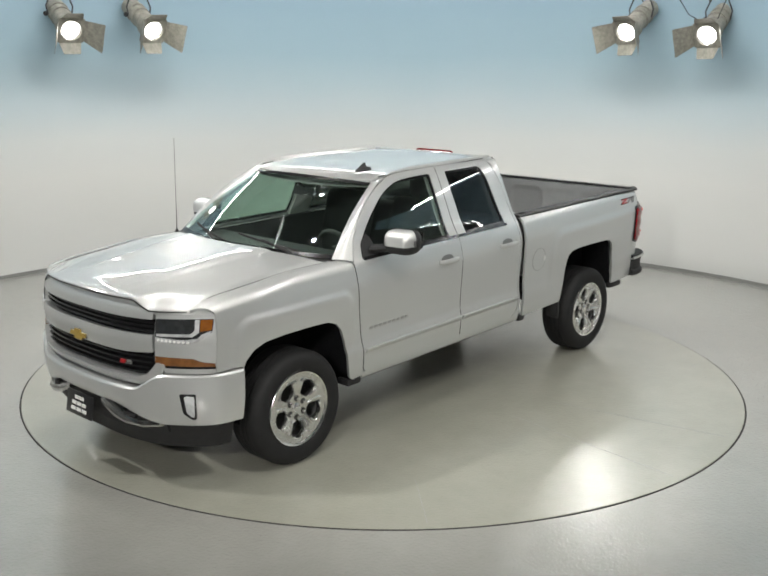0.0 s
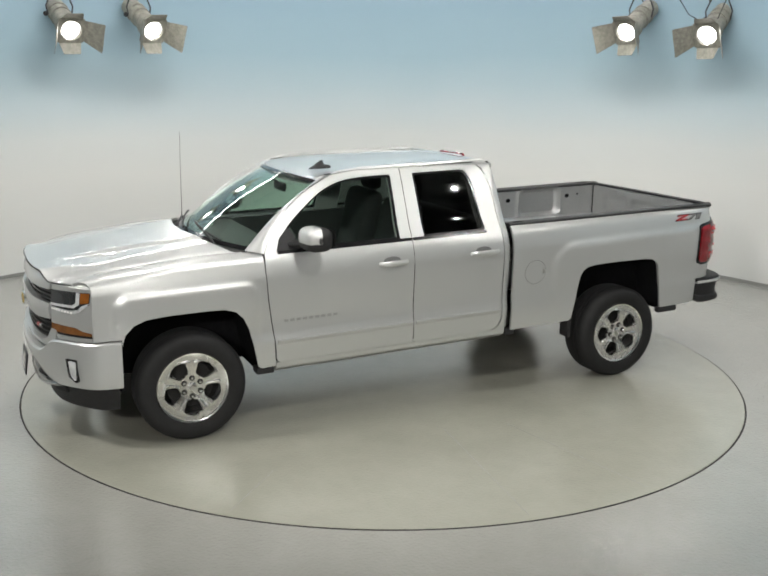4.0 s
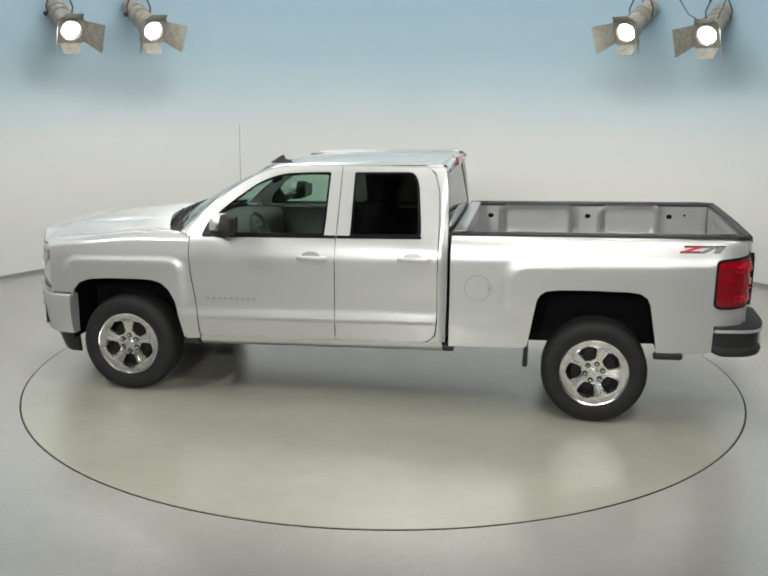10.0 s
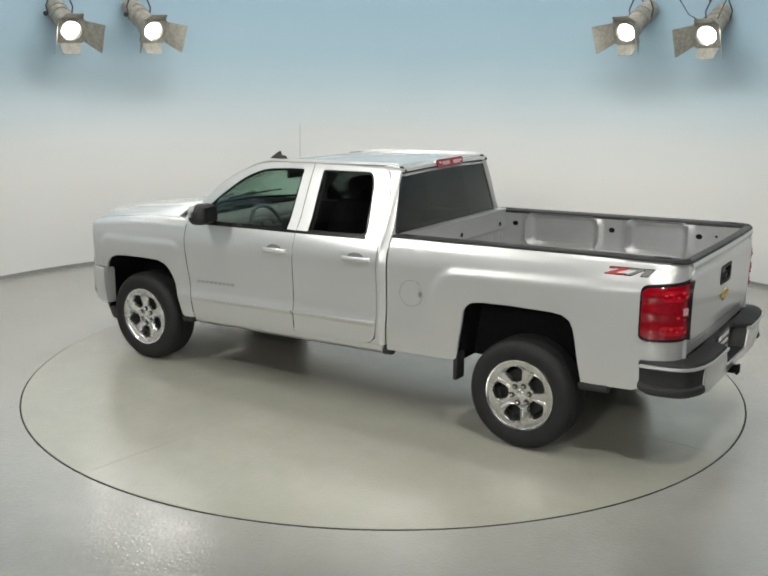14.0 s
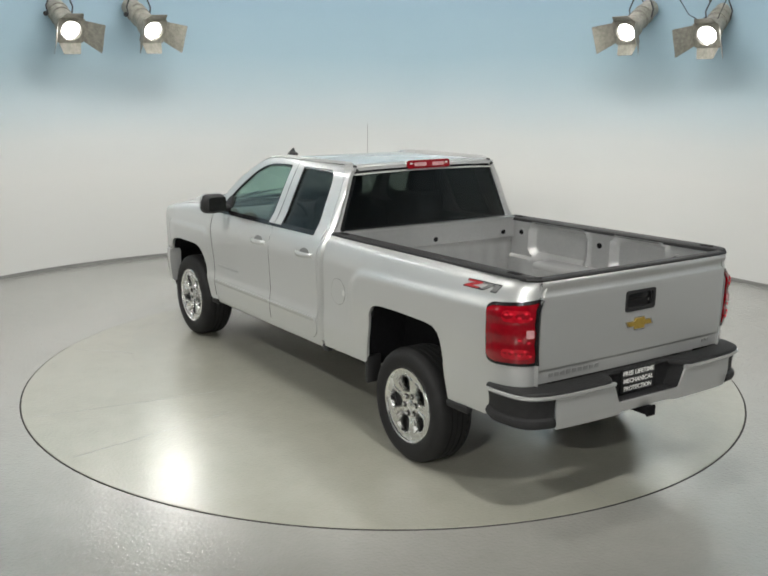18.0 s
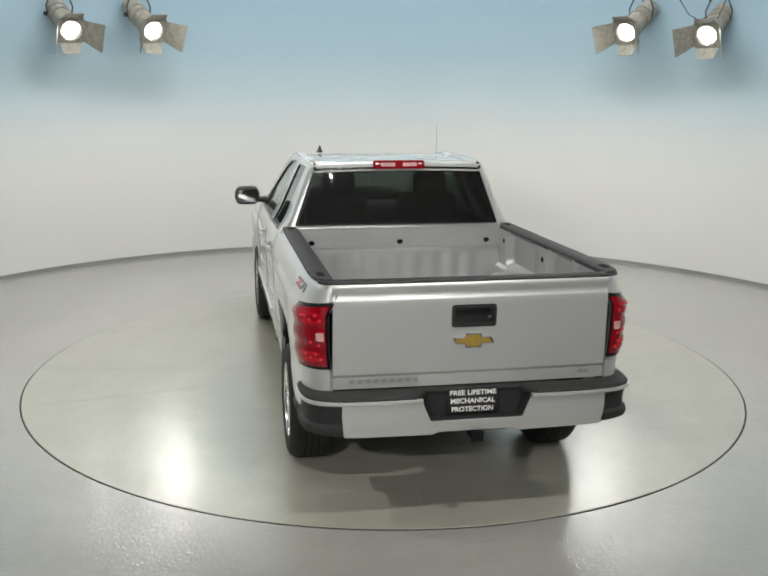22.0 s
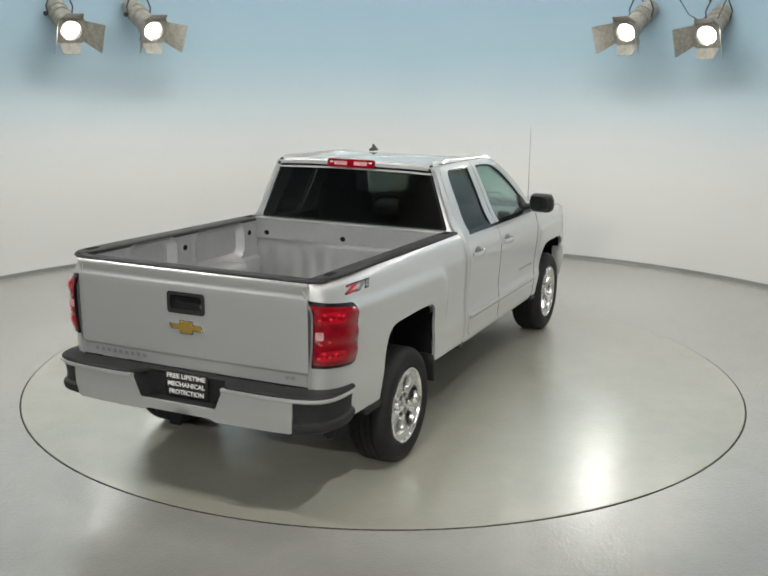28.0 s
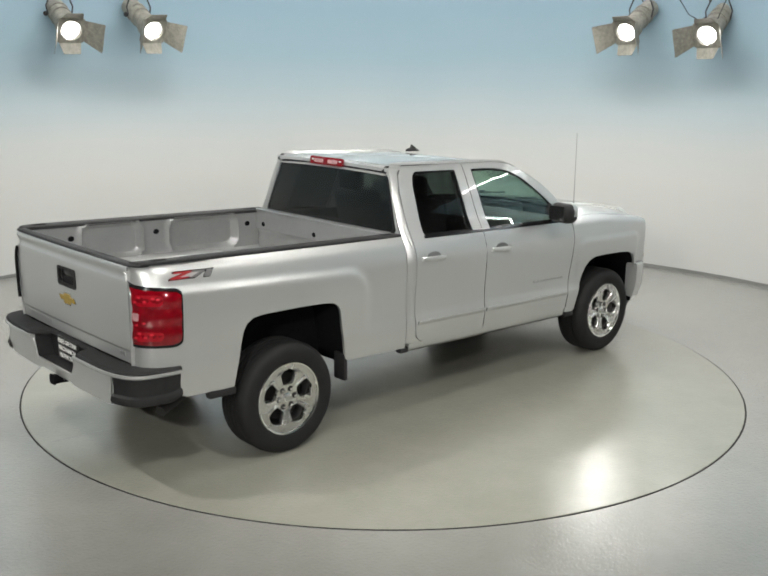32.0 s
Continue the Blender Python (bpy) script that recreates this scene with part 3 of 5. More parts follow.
def front_face(off=0.0):
    return lambda y, z: (front_x(y) + FACE_LEAN(z) + off, y, z)


def plan_path(pts):
    """A smooth plan curve by arc length from the middle, mirrored: w -> (x, y, nx, ny)."""
    ys = hermite(range(len(pts)), [p[1] for p in pts])
    xs = hermite(range(len(pts)), [p[0] for p in pts])
    dense = [(xs(k / 12), ys(k / 12)) for k in range((len(pts) - 1) * 12 + 1)]
    acc = [0.0]
    for a, b in zip(dense, dense[1:]):
        acc.append(acc[-1] + math.hypot(b[0] - a[0], b[1] - a[1]))

    def f(w):
        s, v = (1 if w >= 0 else -1), min(abs(w), acc[-1])
        x, y = float(np.interp(v, acc, [p[0] for p in dense])), float(np.interp(v, acc, [p[1] for p in dense]))
        e = 0.02
        x0, y0 = float(np.interp(max(0, v - e), acc, [p[0] for p in dense])), float(np.interp(max(0, v - e), acc, [p[1] for p in dense]))
        x1, y1 = float(np.interp(min(acc[-1], v + e), acc, [p[0] for p in dense])), float(np.interp(min(acc[-1], v + e), acc, [p[1] for p in dense]))
        if v < e:
            x0, y0 = 2 * x - x1, -y1 + 2 * y
            x0 = x1
        l = math.hypot(x1 - x0, y1 - y0) or 1
        return x, s * y, (y1 - y0) / l, s * -(x1 - x0) / l
    return f, acc[-1]


FBUMP, FBUMP_L = plan_path([(2.905, 0), (2.903, .15), (2.893, .3), (2.868, .45), (2.816, .6), (2.763, .7), (2.694, .8), (2.63, .875), (2.55, .94), (2.46, .972), (2.37, .985)])
RBUMP, RBUMP_L = plan_path([(2.935, 0), (2.935, .3), (2.933, .6), (2.92, .75), (2.89, .86), (2.83, .935), (2.74, .965), (2.62, .975), (2.55, .972)])


def fb(w, z, off=0.0):
    x, y, nx, ny = FBUMP(w)
    return (x + nx * off, y + ny * off, z)


def rb(w, z, off=0.0):
    x, y, nx, ny = RBUMP(w)
    return (-(x + nx * off), y + ny * off, z)


def circle(cx, cy, r, n=24, ry=None):
    return [(cx + r * math.cos(2 * math.pi * i / n), cy + (ry or r) * math.sin(2 * math.pi * i / n)) for i in range(n)]


def rect(x0, y0, x1, y1, r=0.0, n=4):
    p = [(x0, y0), (x1, y0), (x1, y1), (x0, y1)]
    return rounded(p, r, n) if r else p


F_ARCH = [(1.428, .517), (1.468, .70), (1.492, .80), (1.535, .89), (1.59, .945), (1.67, .972), (1.80, .978), (2.05, .978), (2.20, .968), (2.285, .935), (2.34, .875), (2.362, .80)]
R_ARCH = [(-1.243, .527), (-1.30, .88), (-1.325, .922), (-1.37, .95), (-1.45, .960), (-1.65, .963), (-1.95, .956), (-2.03, .945), (-2.08, .912), (-2.105, .86), (-2.16, .56), (-2.17, .505)]


def wheel_meshes():
    """Tyre, rim face with five openings, barrel, six nuts and a cap, for a wheel whose outer side is +y; centre of the outer face plane at the origin."""
    t = []
    W = 0.262
    for r, y in ((.250, -.012), (.262, .004), (.285, .012), (.318, .015), (.342, .011), (.360, .002), (.374, -.013), (.383, -.032), (.386, -.046)):
        t.append((r, y))
    for k in range(4):
        y0 = -.048 - k * 0.0415
        t += [(.386, y0 - .032), (.377, y0 - .034), (.377, y0 - .040), (.386, y0 - .0415)]
    for r, y in ((.383, -W + .034), (.374, -W + .016), (.342, -W - .010), (.300, -W - .012), (.250, -W + .012), (.240, -W + .02), (.240, -.02)):
        t.append((r, y))
    tyre = lathe(t, 72, "y")
    # shoulder lugs
    lugs = []
    for i in range(44):
        a = 2 * math.pi * i / 44
        for y, w in ((-.058, .022), (-W + .058, .022)):
            m = pose(0, 0, 0, 0, -math.degrees(a), 0)
            lugs.append(moved(box(.3800, y, 0, .013, w, .029, .003, 1), m))
    def dish(r):
        return -.030 + .020 * sstep(.055, .19, r) + .003 * sstep(.20, .245, r)

    # five wide spokes round shield-shaped windows, with a proud edge beside each window
    half_angle = hermite([.084, .092, .098, .106, .128, .170, .184, .196, .206], [36.0, 29.0, 19.5, 16.5, 15.0, 15.0, 17.0, 24.5, 36.0])

    def spoke(u, v):
        r, w = .084 + .122 * u, 2 * v - 1
        a = radians(half_angle(r) * w)
        on = sstep(.086, .104, r) * (1 - sstep(.190, .206, r))
        crest = .0045 * sstep(.28, .42, abs(w)) * on
        fall = -.010 * sstep(.84, 1.0, abs(w)) * on
        return (r * math.sin(a), dish(r) + crest + fall, r * math.cos(a))
    blade = slab(spoke, 34, 40, (0, -.036, 0))
    hubp = [(.0008, dish(.0))] + [(r, dish(r)) for r in (.02, .04, .055, .065, .075, .084)] + [(.084, -.06), (.0008, -.06)]
    outer = [(.206, -.050)] + [(r, dish(r)) for r in (.206, .212, .220, .230, .240)] + [(.240, -.05)]
    rim = join(lathe(hubp, 60, "y"), lathe(outer, 80, "y"), *[moved(blade, pose(0, 0, 0, 0, 72 * k, 0)) for k in range(5)])
    lip = lathe([(.232, -.016), (.240, .000), (.250, .004), (.256, -.004), (.252, -.03), (.236, -.03)], 60, "y")
    barrel = lathe([(.238, -.03), (.238, -.22), (.228, -.22), (.222, -.06), (.228, -.03)], 48, "y")
    hub = join(disc(.225, .02, 40, "y", (0, -.17, 0)), disc(.17, .03, 40, "y", (0, -.13, 0)))
    nut = join(lathe([(.0005, .006), (.006, .005), (.0095, .001), (.0095, -.02), (.0005, -.02)], 12, "y"))
    cap = lathe([(.0005, .006), (.026, .004), (.034, -.002), (.036, -.02), (.0005, -.02)], 28, "y")
    return tyre, join(*lugs), rim, lip, barrel, hub, nut, cap


def add_wheel(truck, x, s, meshes, spin):
    tyre, lugs, rim, lip, barrel, hub, nut, cap = meshes
    flip = pose(x, s * TYRE_Y, HUB_Z) @ (pose(0, 0, 0, 0, spin, 0) if s > 0 else pose(0, 0, 0, 0, spin, 180))
    w = new("wheel", mesh_from("wheel", barrel[0], barrel[1], ALLOYDARK))
    w.parent, w.matrix_basis = truck, flip
    w["label"] = "six-lug five-spoke machined alloy wheel with an all-terrain tyre"
    part("tyre", join(tyre, lugs), RUBBER, w, "black all-terrain tyre", rake=False, sharp=30)
    part("rim_face", rim, ALLOY, w, "bright machined five-spoke face", rake=False, sharp=45)
    part("rim_lip", lip, CHROME, w, rake=False)
    part("brake_disc", hub, UNDER, w, "dark brake disc behind the spokes", rake=False)
    part("centre_cap", moved(cap, pose(0, -.026, 0)), ALLOY, w, rake=False)
    for k in range(6):
        a = radians(90 + 60 * k)
        part("wheel_nut", moved(nut, pose(.066 * math.cos(a), -.019, .066 * math.sin(a))), ALLOY, w, rake=False)
        # Black disc round each nut stands for the shaded pocket.
        part("nut_pocket_shade", moved(disc(.0205, .006, 18, "y"), pose(.066 * math.cos(a), -.0335, .066 * math.sin(a))), UNDER, w, rake=False)


def arch_liner(arch, s, low, deep=.50):
    """A dark tub behind the arch: the arch's outline carried inwards, closed by an inner wall."""
    pts = [(arch[0][0], low)] + list(arch) + [(arch[-1][0], low)]
    cx = sum(p[0] for p in pts) / len(pts)
    big = [(cx + (p[0] - cx) * 1.03, p[1] + .012) for p in pts]
    n = len(big) - 1

    def f(u, v):
        k = u * n
        i = min(int(k), n - 1)
        return (big[i][0] + (big[i + 1][0] - big[i][0]) * (k - i), s * (deep + (.935 - deep) * v), big[i][1] + (big[i + 1][1] - big[i][1]) * (k - i))
    tub = slab(f, n * 2, 2, (0, 0, .012))
    return join(tub, sheet(big, lambda x, z: (x, s * (deep + .005), z), .01, (), (.3, .3), (0, -s, 0)))


def build_truck():
    t = new("pickup_truck")
    tagged(t, "silver extended-cab pickup truck with an open bed on the turntable", "pickup truck")
    P = lambda name, vf, mat, label="", parent=None, sharp=38: part(name, vf, mat, parent or t, label, sharp)
    meshes = wheel_meshes()
    for x, s, spin in ((FRONT_HUB, 1, 0), (REAR_HUB, 1, -18), (FRONT_HUB, -1, 20), (REAR_HUB, -1, 33)):
        add_wheel(t, x, s, meshes, spin)

    for s in (1, -1):
        # front fender
        top = [(x, SEAM(x) + 0.05) for x in (2.52, 2.40, 2.25, 2.1, 1.95, 1.8, 1.65, 1.5, 1.375)]
        out = [(1.297, .505), (1.40, .500)] + F_ARCH + [(2.362, .845), (2.535, .842), (2.54, 1.0), (2.538, 1.15), (2.538, 1.190), (2.546, 1.220), (2.568, 1.250), (2.602, 1.272), (2.640, 1.277)] + top + [(1.369, 1.2), (1.352, 1.0), (1.312, .72)]
        fd = P("front_fender", sheet(out, side_fender(s), .02, (), (.03, .018), (0, -s, 0)), PAINT)
        P("arch_liner", arch_liner(F_ARCH, s, .45), LINER, "black wheel arch liner", fd)
        P("splash_guard", box(1.375, s * .90, .478, .13, .11, .05, .012), BLACK, "", fd)
        # doors
        fdo = [(1.290, .53), (1.305, .70), (1.346, 1.0), (1.363, 1.2), (1.361, 1.316), (1.271, 1.463), (1.19, 1.555), (1.096, 1.638), (.985, 1.708), (.878, 1.762), (.769, 1.804), (.67, 1.820), (.55, 1.824), (.212, 1.824), (.214, 1.30), (.209, .8), (.197, .53)]
        fwin = rounded([(1.262, 1.322), (1.229, 1.41), (1.11, 1.532), (.881, 1.70), (.705, 1.768), (.502, 1.782), (.295, 1.782), (.304, 1.322)], [.03, .04, .1, .1, .1, .1, .02, .01], 4)
        door = P("front_door", sheet(rounded(fdo, [.03] + [.02] * 15 + [.03], 3), side_cab(s), .03, (fwin,), (.06, .04), (0, -s, 0)), PAINT)
        P("window_seal", sheet(fwin, side_cab(s, -.006), .012, (rounded([(1.225, 1.340), (1.205, 1.41), (1.097, 1.528), (.874, 1.687), (.702, 1.752), (.502, 1.765), (.312, 1.765), (.322, 1.340)], .02, 3),), (.1, .05), (0, -s, 0)), BLACKGLOSS, "black rubber window seal", door)
        P("window_pane", sheet(fwin, side_cab(s, -.016), .004, (), (.1, .05), (0, -s, 0)), CLEAR, "clear greenish door glass", door).visible_shadow = False
        P("mirror_patch", sheet(rounded([(1.275, 1.316), (1.236, 1.41), (1.16, 1.48), (1.12, 1.42), (1.10, 1.316)], .02, 3), side_cab(s, .004), .02, (), (.1, .05), (0, -s, 0)), BLACK, "black triangular mirror mount", door)
        P("belt_moulding", sheet(rect(.215, 1.310, 1.262, 1.330, .004), side_cab(s, .006), .014, (), (.1, .02), (0, -s, 0)), BLACKGLOSS, "", door)
        rdo = [(.203, .53), (.215, .8), (.208, 1.30), (.206, 1.824), (-.43, 1.822), (-.50, 1.772), (-.545, 1.64), (-.563, 1.338), (-.566, .68), (-.553, .58), (-.495, .53)]
        rwin = rounded([(.107, 1.322), (.112, 1.782), (-.345, 1.782), (-.39, 1.70), (-.435, 1.322)], [.012, .015, .06, .06, .04], 5)
        rd = P("rear_door", sheet(rounded(rdo, [.02, .0, .0, .015, .08, .08, .08, .05, .05, .06, .04], 4), side_cab(s), .03, (rwin,), (.06, .04), (0, -s, 0)), PAINT)
        P("window_seal", sheet(rwin, side_cab(s, -.006), .012, (rounded([(.092, 1.340), (.097, 1.766), (-.335, 1.766), (-.375, 1.69), (-.417, 1.340)], [.012, .015, .06, .06, .04], 5),), (.1, .05), (0, -s, 0)), BLACKGLOSS, "black rubber window seal", rd)
        P("window_pane", sheet(rwin, side_cab(s, -.016), .004, (), (.1, .05), (0, -s, 0)), PRIVACY, "dark privacy glass", rd).visible_shadow = False
        P("belt_moulding", sheet(rect(-.435, 1.310, .205, 1.330, .004), side_cab(s, .006), .014, (), (.1, .02), (0, -s, 0)), BLACKGLOSS, "", rd)
        for dd, x0, x1 in ((door, .270, .500), (rd, -.514, -.268)):
            # Dark ellipse laid on the skin for the shade in the hand recess.
            P("handle_cup_shade", sheet(circle((x0 + x1) / 2 + .01, 1.180, .070, 28, .032), side_cab(s, .0015), .006, (), (.05, .03), (0, -s, 0)), ALLOYDARK, "dark ellipse for the shade in the hand recess", dd)
            bar = []
            for k in range(13):
                u = k / 12
                x = x0 + (x1 - x0) * u
                lift = .030 * math.sin(math.pi * min(1, max(0, u))) ** .5 + .004
                hz = .016 + .006 * math.sin(math.pi * u)
                y = CABY(1.168) + lift
                bar.append([(x, s * (y + .010 * math.cos(a)), 1.166 + hz * math.sin(a)) for a in [2 * math.pi * j / 10 for j in range(10)]])
            P("door_handle", sweep(None, bar), PAINT, "body-coloured pull handle", dd)
        # lower side moulding along both doors
        for dd, x0, x1 in ((door, .222, 1.29), (rd, -.545, .195)):
            P("side_moulding", sheet(rect(x0, .664, x1, .702, .006), lambda x, z: side_cab(s, .004 + .014 * sstep(.664, .692, z))(x, z), .024, (), (.15, .006), (0, -s, 0)), PAINT, "thin raised body-coloured strip", dd)
        for k in range(9):
            x = 1.235 - k * .047
            P("lettering_bar", sheet(rect(x - .030, .822, x, .842, .003), side_cab(s, .0035), .004, (), (.1, .1), (0, -s, 0)), LETTER, "raised silver badge lettering, not legible", door)
        for dd, line in ((door, [(.2085, .55), (.212, .8), (.211, 1.3), (.209, 1.815)]), (fd, [(1.300, .55), (1.310, .71), (1.351, 1.0), (1.367, 1.2), (1.364, 1.30)])):
            pts = [(x0 + (x1 - x0) * k / 6, z0 + (z1 - z0) * k / 6) for (x0, z0), (x1, z1) in zip(line, line[1:]) for k in range(6)] + [line[-1]]
            P("panel_gap", tube([side_cab(s, -.0015)(x, z) for x, z in pts], .0036, 6), GAP, "dark shut line beside the door", dd)
        # rocker and cab corner
        P("rocker_panel", sheet([(1.30, .445), (1.29, .525), (-.50, .525), (-.61, .525), (-.61, .445)], lambda x, z: (x, s * (CABY(z) - .012 - .05 * sstep(.485, .44, z)), z), .03, (), (.12, .012), (0, -s, 0)), PAINT)
        cc = [(-.502, .53), (-.56, .578), (-.573, .68), (-.570, 1.338), (-.552, 1.64), (-.507, 1.777), (-.435, 1.828), (-.55, 1.835), (-.585, 1.79), (-.612, 1.62), (-.632, 1.338), (-.636, 1.0), (-.632, .53)]
        P("cab_corner", sheet(cc, lambda x, z: (x, s * (CABY(z) - .010 * sstep(1.2, 1.32, z) - .03 * sstep(-.585, -.64, x)), z), .03, (), (.03, .05), (0, -s, 0)), PAINT)
        P("roof_side_rail", sheet([(.80, 1.806), (.67, 1.826), (.55, 1.830), (-.435, 1.832), (-.55, 1.838), (-.52, 1.85), (.50, 1.848), (.70, 1.834)], side_cab(s, .002), .03, (), (.1, .02), (0, -s, 0)), PAINT)
        P("drain_channel", tube([(.80, s * .636, 1.806), (.62, s * .645, 1.8205), (.3, s * .650, 1.8255), (-.2, s * .650, 1.826), (-.45, s * .648, 1.827), (-.575, s * .642, 1.818), (-.612, s * .645, 1.785)], [.004, .003, .003, .003, .004, .012, .012], 6), BLACK, "black roof drain moulding")
        # A-pillar
        door_edge = [(1.366, 1.318), (1.277, 1.466), (1.19, 1.562), (1.10, 1.645), (.985, 1.716), (.882, 1.770), (.80, 1.806)]

        def pillar(u, v):
            k = u * (len(door_edge) - 1)
            i = min(int(k), len(door_edge) - 2)
            x = door_edge[i][0] + (door_edge[i + 1][0] - door_edge[i][0]) * (k - i)
            z = door_edge[i][1] + (door_edge[i + 1][1] - door_edge[i][1]) * (k - i)
            a = Vector((x, s * CABY(z), z))
            g = windshield_at(1 - (1 - u) * 1.0, s * 1.0)
            b = Vector(g)
            return a.lerp(b, v) + Vector((0.3, s * 1.0, 0.3)) * (0.018 * math.sin(math.pi * v))
        P("a_pillar", slab(pillar, 14, 5, (-.02, -s * .02, -.01)), PAINT)
        # bed side
        out = [(-.662, .505)] + [(-1.0, .508), (-1.225, .510)] + R_ARCH + [(-2.30, .500), (-2.50, .500), (-2.56, .52), (-2.62, .62), (-2.86, .70), (-2.86, 1.338), (-1.7, 1.338), (-.662, 1.338)]
        bs = P("bed_side", sheet(out, side_bed(s), .02, (), (.03, .018), (0, -s, 0)), PAINT)
        P("arch_liner", arch_liner(R_ARCH, s, .47, .64), LINER, "black wheel arch liner", bs)
        P("mud_guard", box(-1.235, s * .90, .46, .035, .12, .20, .012), BLACK, "", bs)
        P("corner_guard", box(-.660, s * .928, .487, .085, .06, .048, .012), BLACK, "", bs)
        P("lower_deflector", box(-2.255, s * .935, .478, .21, .06, .055, .02), BLACK, "", bs)
        P("rail_cap", sweep(None, [[(x, s * (y - .0), z) for y, z in ((.903 - d, 1.335), (.901 - d, 1.348), (.892 - d, 1.354), (.80, 1.352), (.786, 1.345), (.784, 1.325), (.80, 1.326))] for x, d in ((-.655, .004), (-1.2, 0), (-1.9, 0), (-2.45, 0), (-2.62, .006), (-2.70, .02), (-2.745, .045), (-2.772, .09))]), BLACK, "black plastic bed rail cap", bs)
        P("stake_pocket_plug", sheet(rect(-2.66, s * .845 - .022, -2.56, s * .845 + .022, .015), lambda x, y: (x, y, 1.356), .006, (), (.1, .1)), LINER, "", bs)
        P("stake_pocket_plug", sheet(rect(-.80, s * .845 - .022, -.72, s * .845 + .022, .015), lambda x, y: (x, y, 1.356), .006, (), (.1, .1)), LINER, "", bs)
        if s > 0:
            P("fuel_door_gap", sheet(circle(-.868, .957, .0975, 40), side_bed(s, .0012), .004, (circle(-.868, .957, .0948, 40),), (.05, .05), (0, -s, 0)), GREYBADGE, "thin dark gap round the fuel door", bs)
            P("fuel_door", sheet(circle(-.868, .957, .0945, 40), side_bed(s, .0020), .004, (), (.04, .04), (0, -s, 0)), PAINT, "round fuel filler door", bs)
            P("fuel_door_notch", sheet(circle(-.948, .957, .016, 14, .022), side_bed(s, .0045), .004, (), (.04, .04), (0, -s, 0)), ALLOY, "", bs)
        # badge: slanted red letter shape and two grey ones, on a dark edge
        zb = 1.264

        def slant(pts, x0, w):
            return [(x0 - s * 0 - (p[0] * w + p[1] * .030), zb - .020 + p[1] * .041) for p in pts]
        zsh = [(0, 1), (1, 1), (1, .78), (.42, .24), (1, .24), (1, 0), (0, 0), (0, .24), (.58, .78), (0, .78)]
        one = [(.25, 1), (.75, 1), (.75, 0), (.25, 0)]
        sev = [(0, 1), (1, 1), (1, .76), (.5, 0), (.15, 0), (.62, .76), (0, .76)]
        if s < 0:
            zsh, one, sev = [(1 - a, b) for a, b in zsh], [(1 - a, b) for a, b in one], [(1 - a, b) for a, b in sev]
        xs3 = ((-2.290, .118, zsh, REDBADGE), (-2.403, .094, sev, GREYBADGE), (-2.490, .085, one, GREYBADGE)) if s > 0 else ((-2.462, .118, zsh, REDBADGE), (-2.372, .094, sev, GREYBADGE), (-2.297, .085, one, GREYBADGE))
        for x0, w, sh, mat in xs3:
            pts = slant(sh, x0, w) if s > 0 else [(x0 - (p[0] * w) + p[1] * .030, zb - .020 + p[1] * .041) for p in sh]
            c = (sum(p[0] for p in pts) / len(pts), sum(p[1] for p in pts) / len(pts))
            bm_ = P("badge_mark", sheet(pts, side_bed(s, .004), .004, (), (.2, .2), (0, -s, 0)), mat, "slanted badge figure", bs)
            big = [(c[0] + (p[0] - c[0]) * 1.16, c[1] + (p[1] - c[1]) * 1.22) for p in pts]
            P("badge_edge", sheet(big, side_bed(s, .002), .003, (), (.2, .2), (0, -s, 0)), BLACKGLOSS, "dark edge of the badge", bm_)
        # tail lamp
        tl = [(-2.532, .86), (-2.532, 1.178), (-2.56, 1.198), (-2.85, 1.228), (-2.85, .842), (-2.57, .838)]
        lamp = P("tail_lamp", sheet(rounded(tl, [.05, .03, .03, .005, .005, .05], 4), side_bed(s, .010), .03, (), (.03, .05), (0, -s, 0)), BLACKGLOSS, "red tail lamp with a black edge")
        tin = [(-2.548, .872), (-2.548, 1.165), (-2.57, 1.180), (-2.836, 1.206), (-2.836, .862), (-2.585, .856)]
        P("lens", sheet(rounded(tin, [.05, .03, .03, .005, .005, .05], 4), lambda u, z: side_bed(s, .016 + .008 * math.sin((z - .86) * 3 * math.pi / .33) ** 2)(u, z), .015, (), (.03, .022), (0, -s, 0)), TAILRED, "ribbed red lens", lamp)
        P("reverse_lens", sheet(rect(-2.826, 1.010, -2.776, 1.056, .01), side_bed(s, .027), .012, (), (.03, .05), (0, -s, 0)), TAILCLEAR, "clear reversing lens", lamp)
        for zc, hh in ((.915, .030), (1.135, .034)):
            P("reflector", sheet(rect(-2.800, zc - hh, -2.64, zc + hh, .028), side_bed(s, .0235), .004, (), (.03, .05), (0, -s, 0)), TAILBRIGHT, "bright red reflector", lamp)
        # Small pale discs painted as glints on the tail lens.
        for u, zc in ((-2.80, .905), (-2.77, .935), (-2.735, .912), (-2.70, .930), (-2.80, 1.125), (-2.77, 1.155), (-2.735, 1.130), (-2.69, 1.150), (-2.665, 1.145), (-2.79, .985), (-2.74, 1.000)):
            P("lamp_glint", sheet(circle(u, zc, .011, 10, .008), side_bed(s, .0275), .006, (), (.03, .05), (0, -s, 0)), TAILGLINT, "", lamp)
        # door mirror
        arm = []
        for k in range(7):
            u = k / 6
            arm.append([(1.13 - .05 * u + (.055 - .015 * u) * math.cos(a), s * (.90 + .14 * u), 1.366 + .018 * u + (.030 - .004 * u) * math.sin(a)) for a in [2 * math.pi * j / 10 for j in range(10)]])
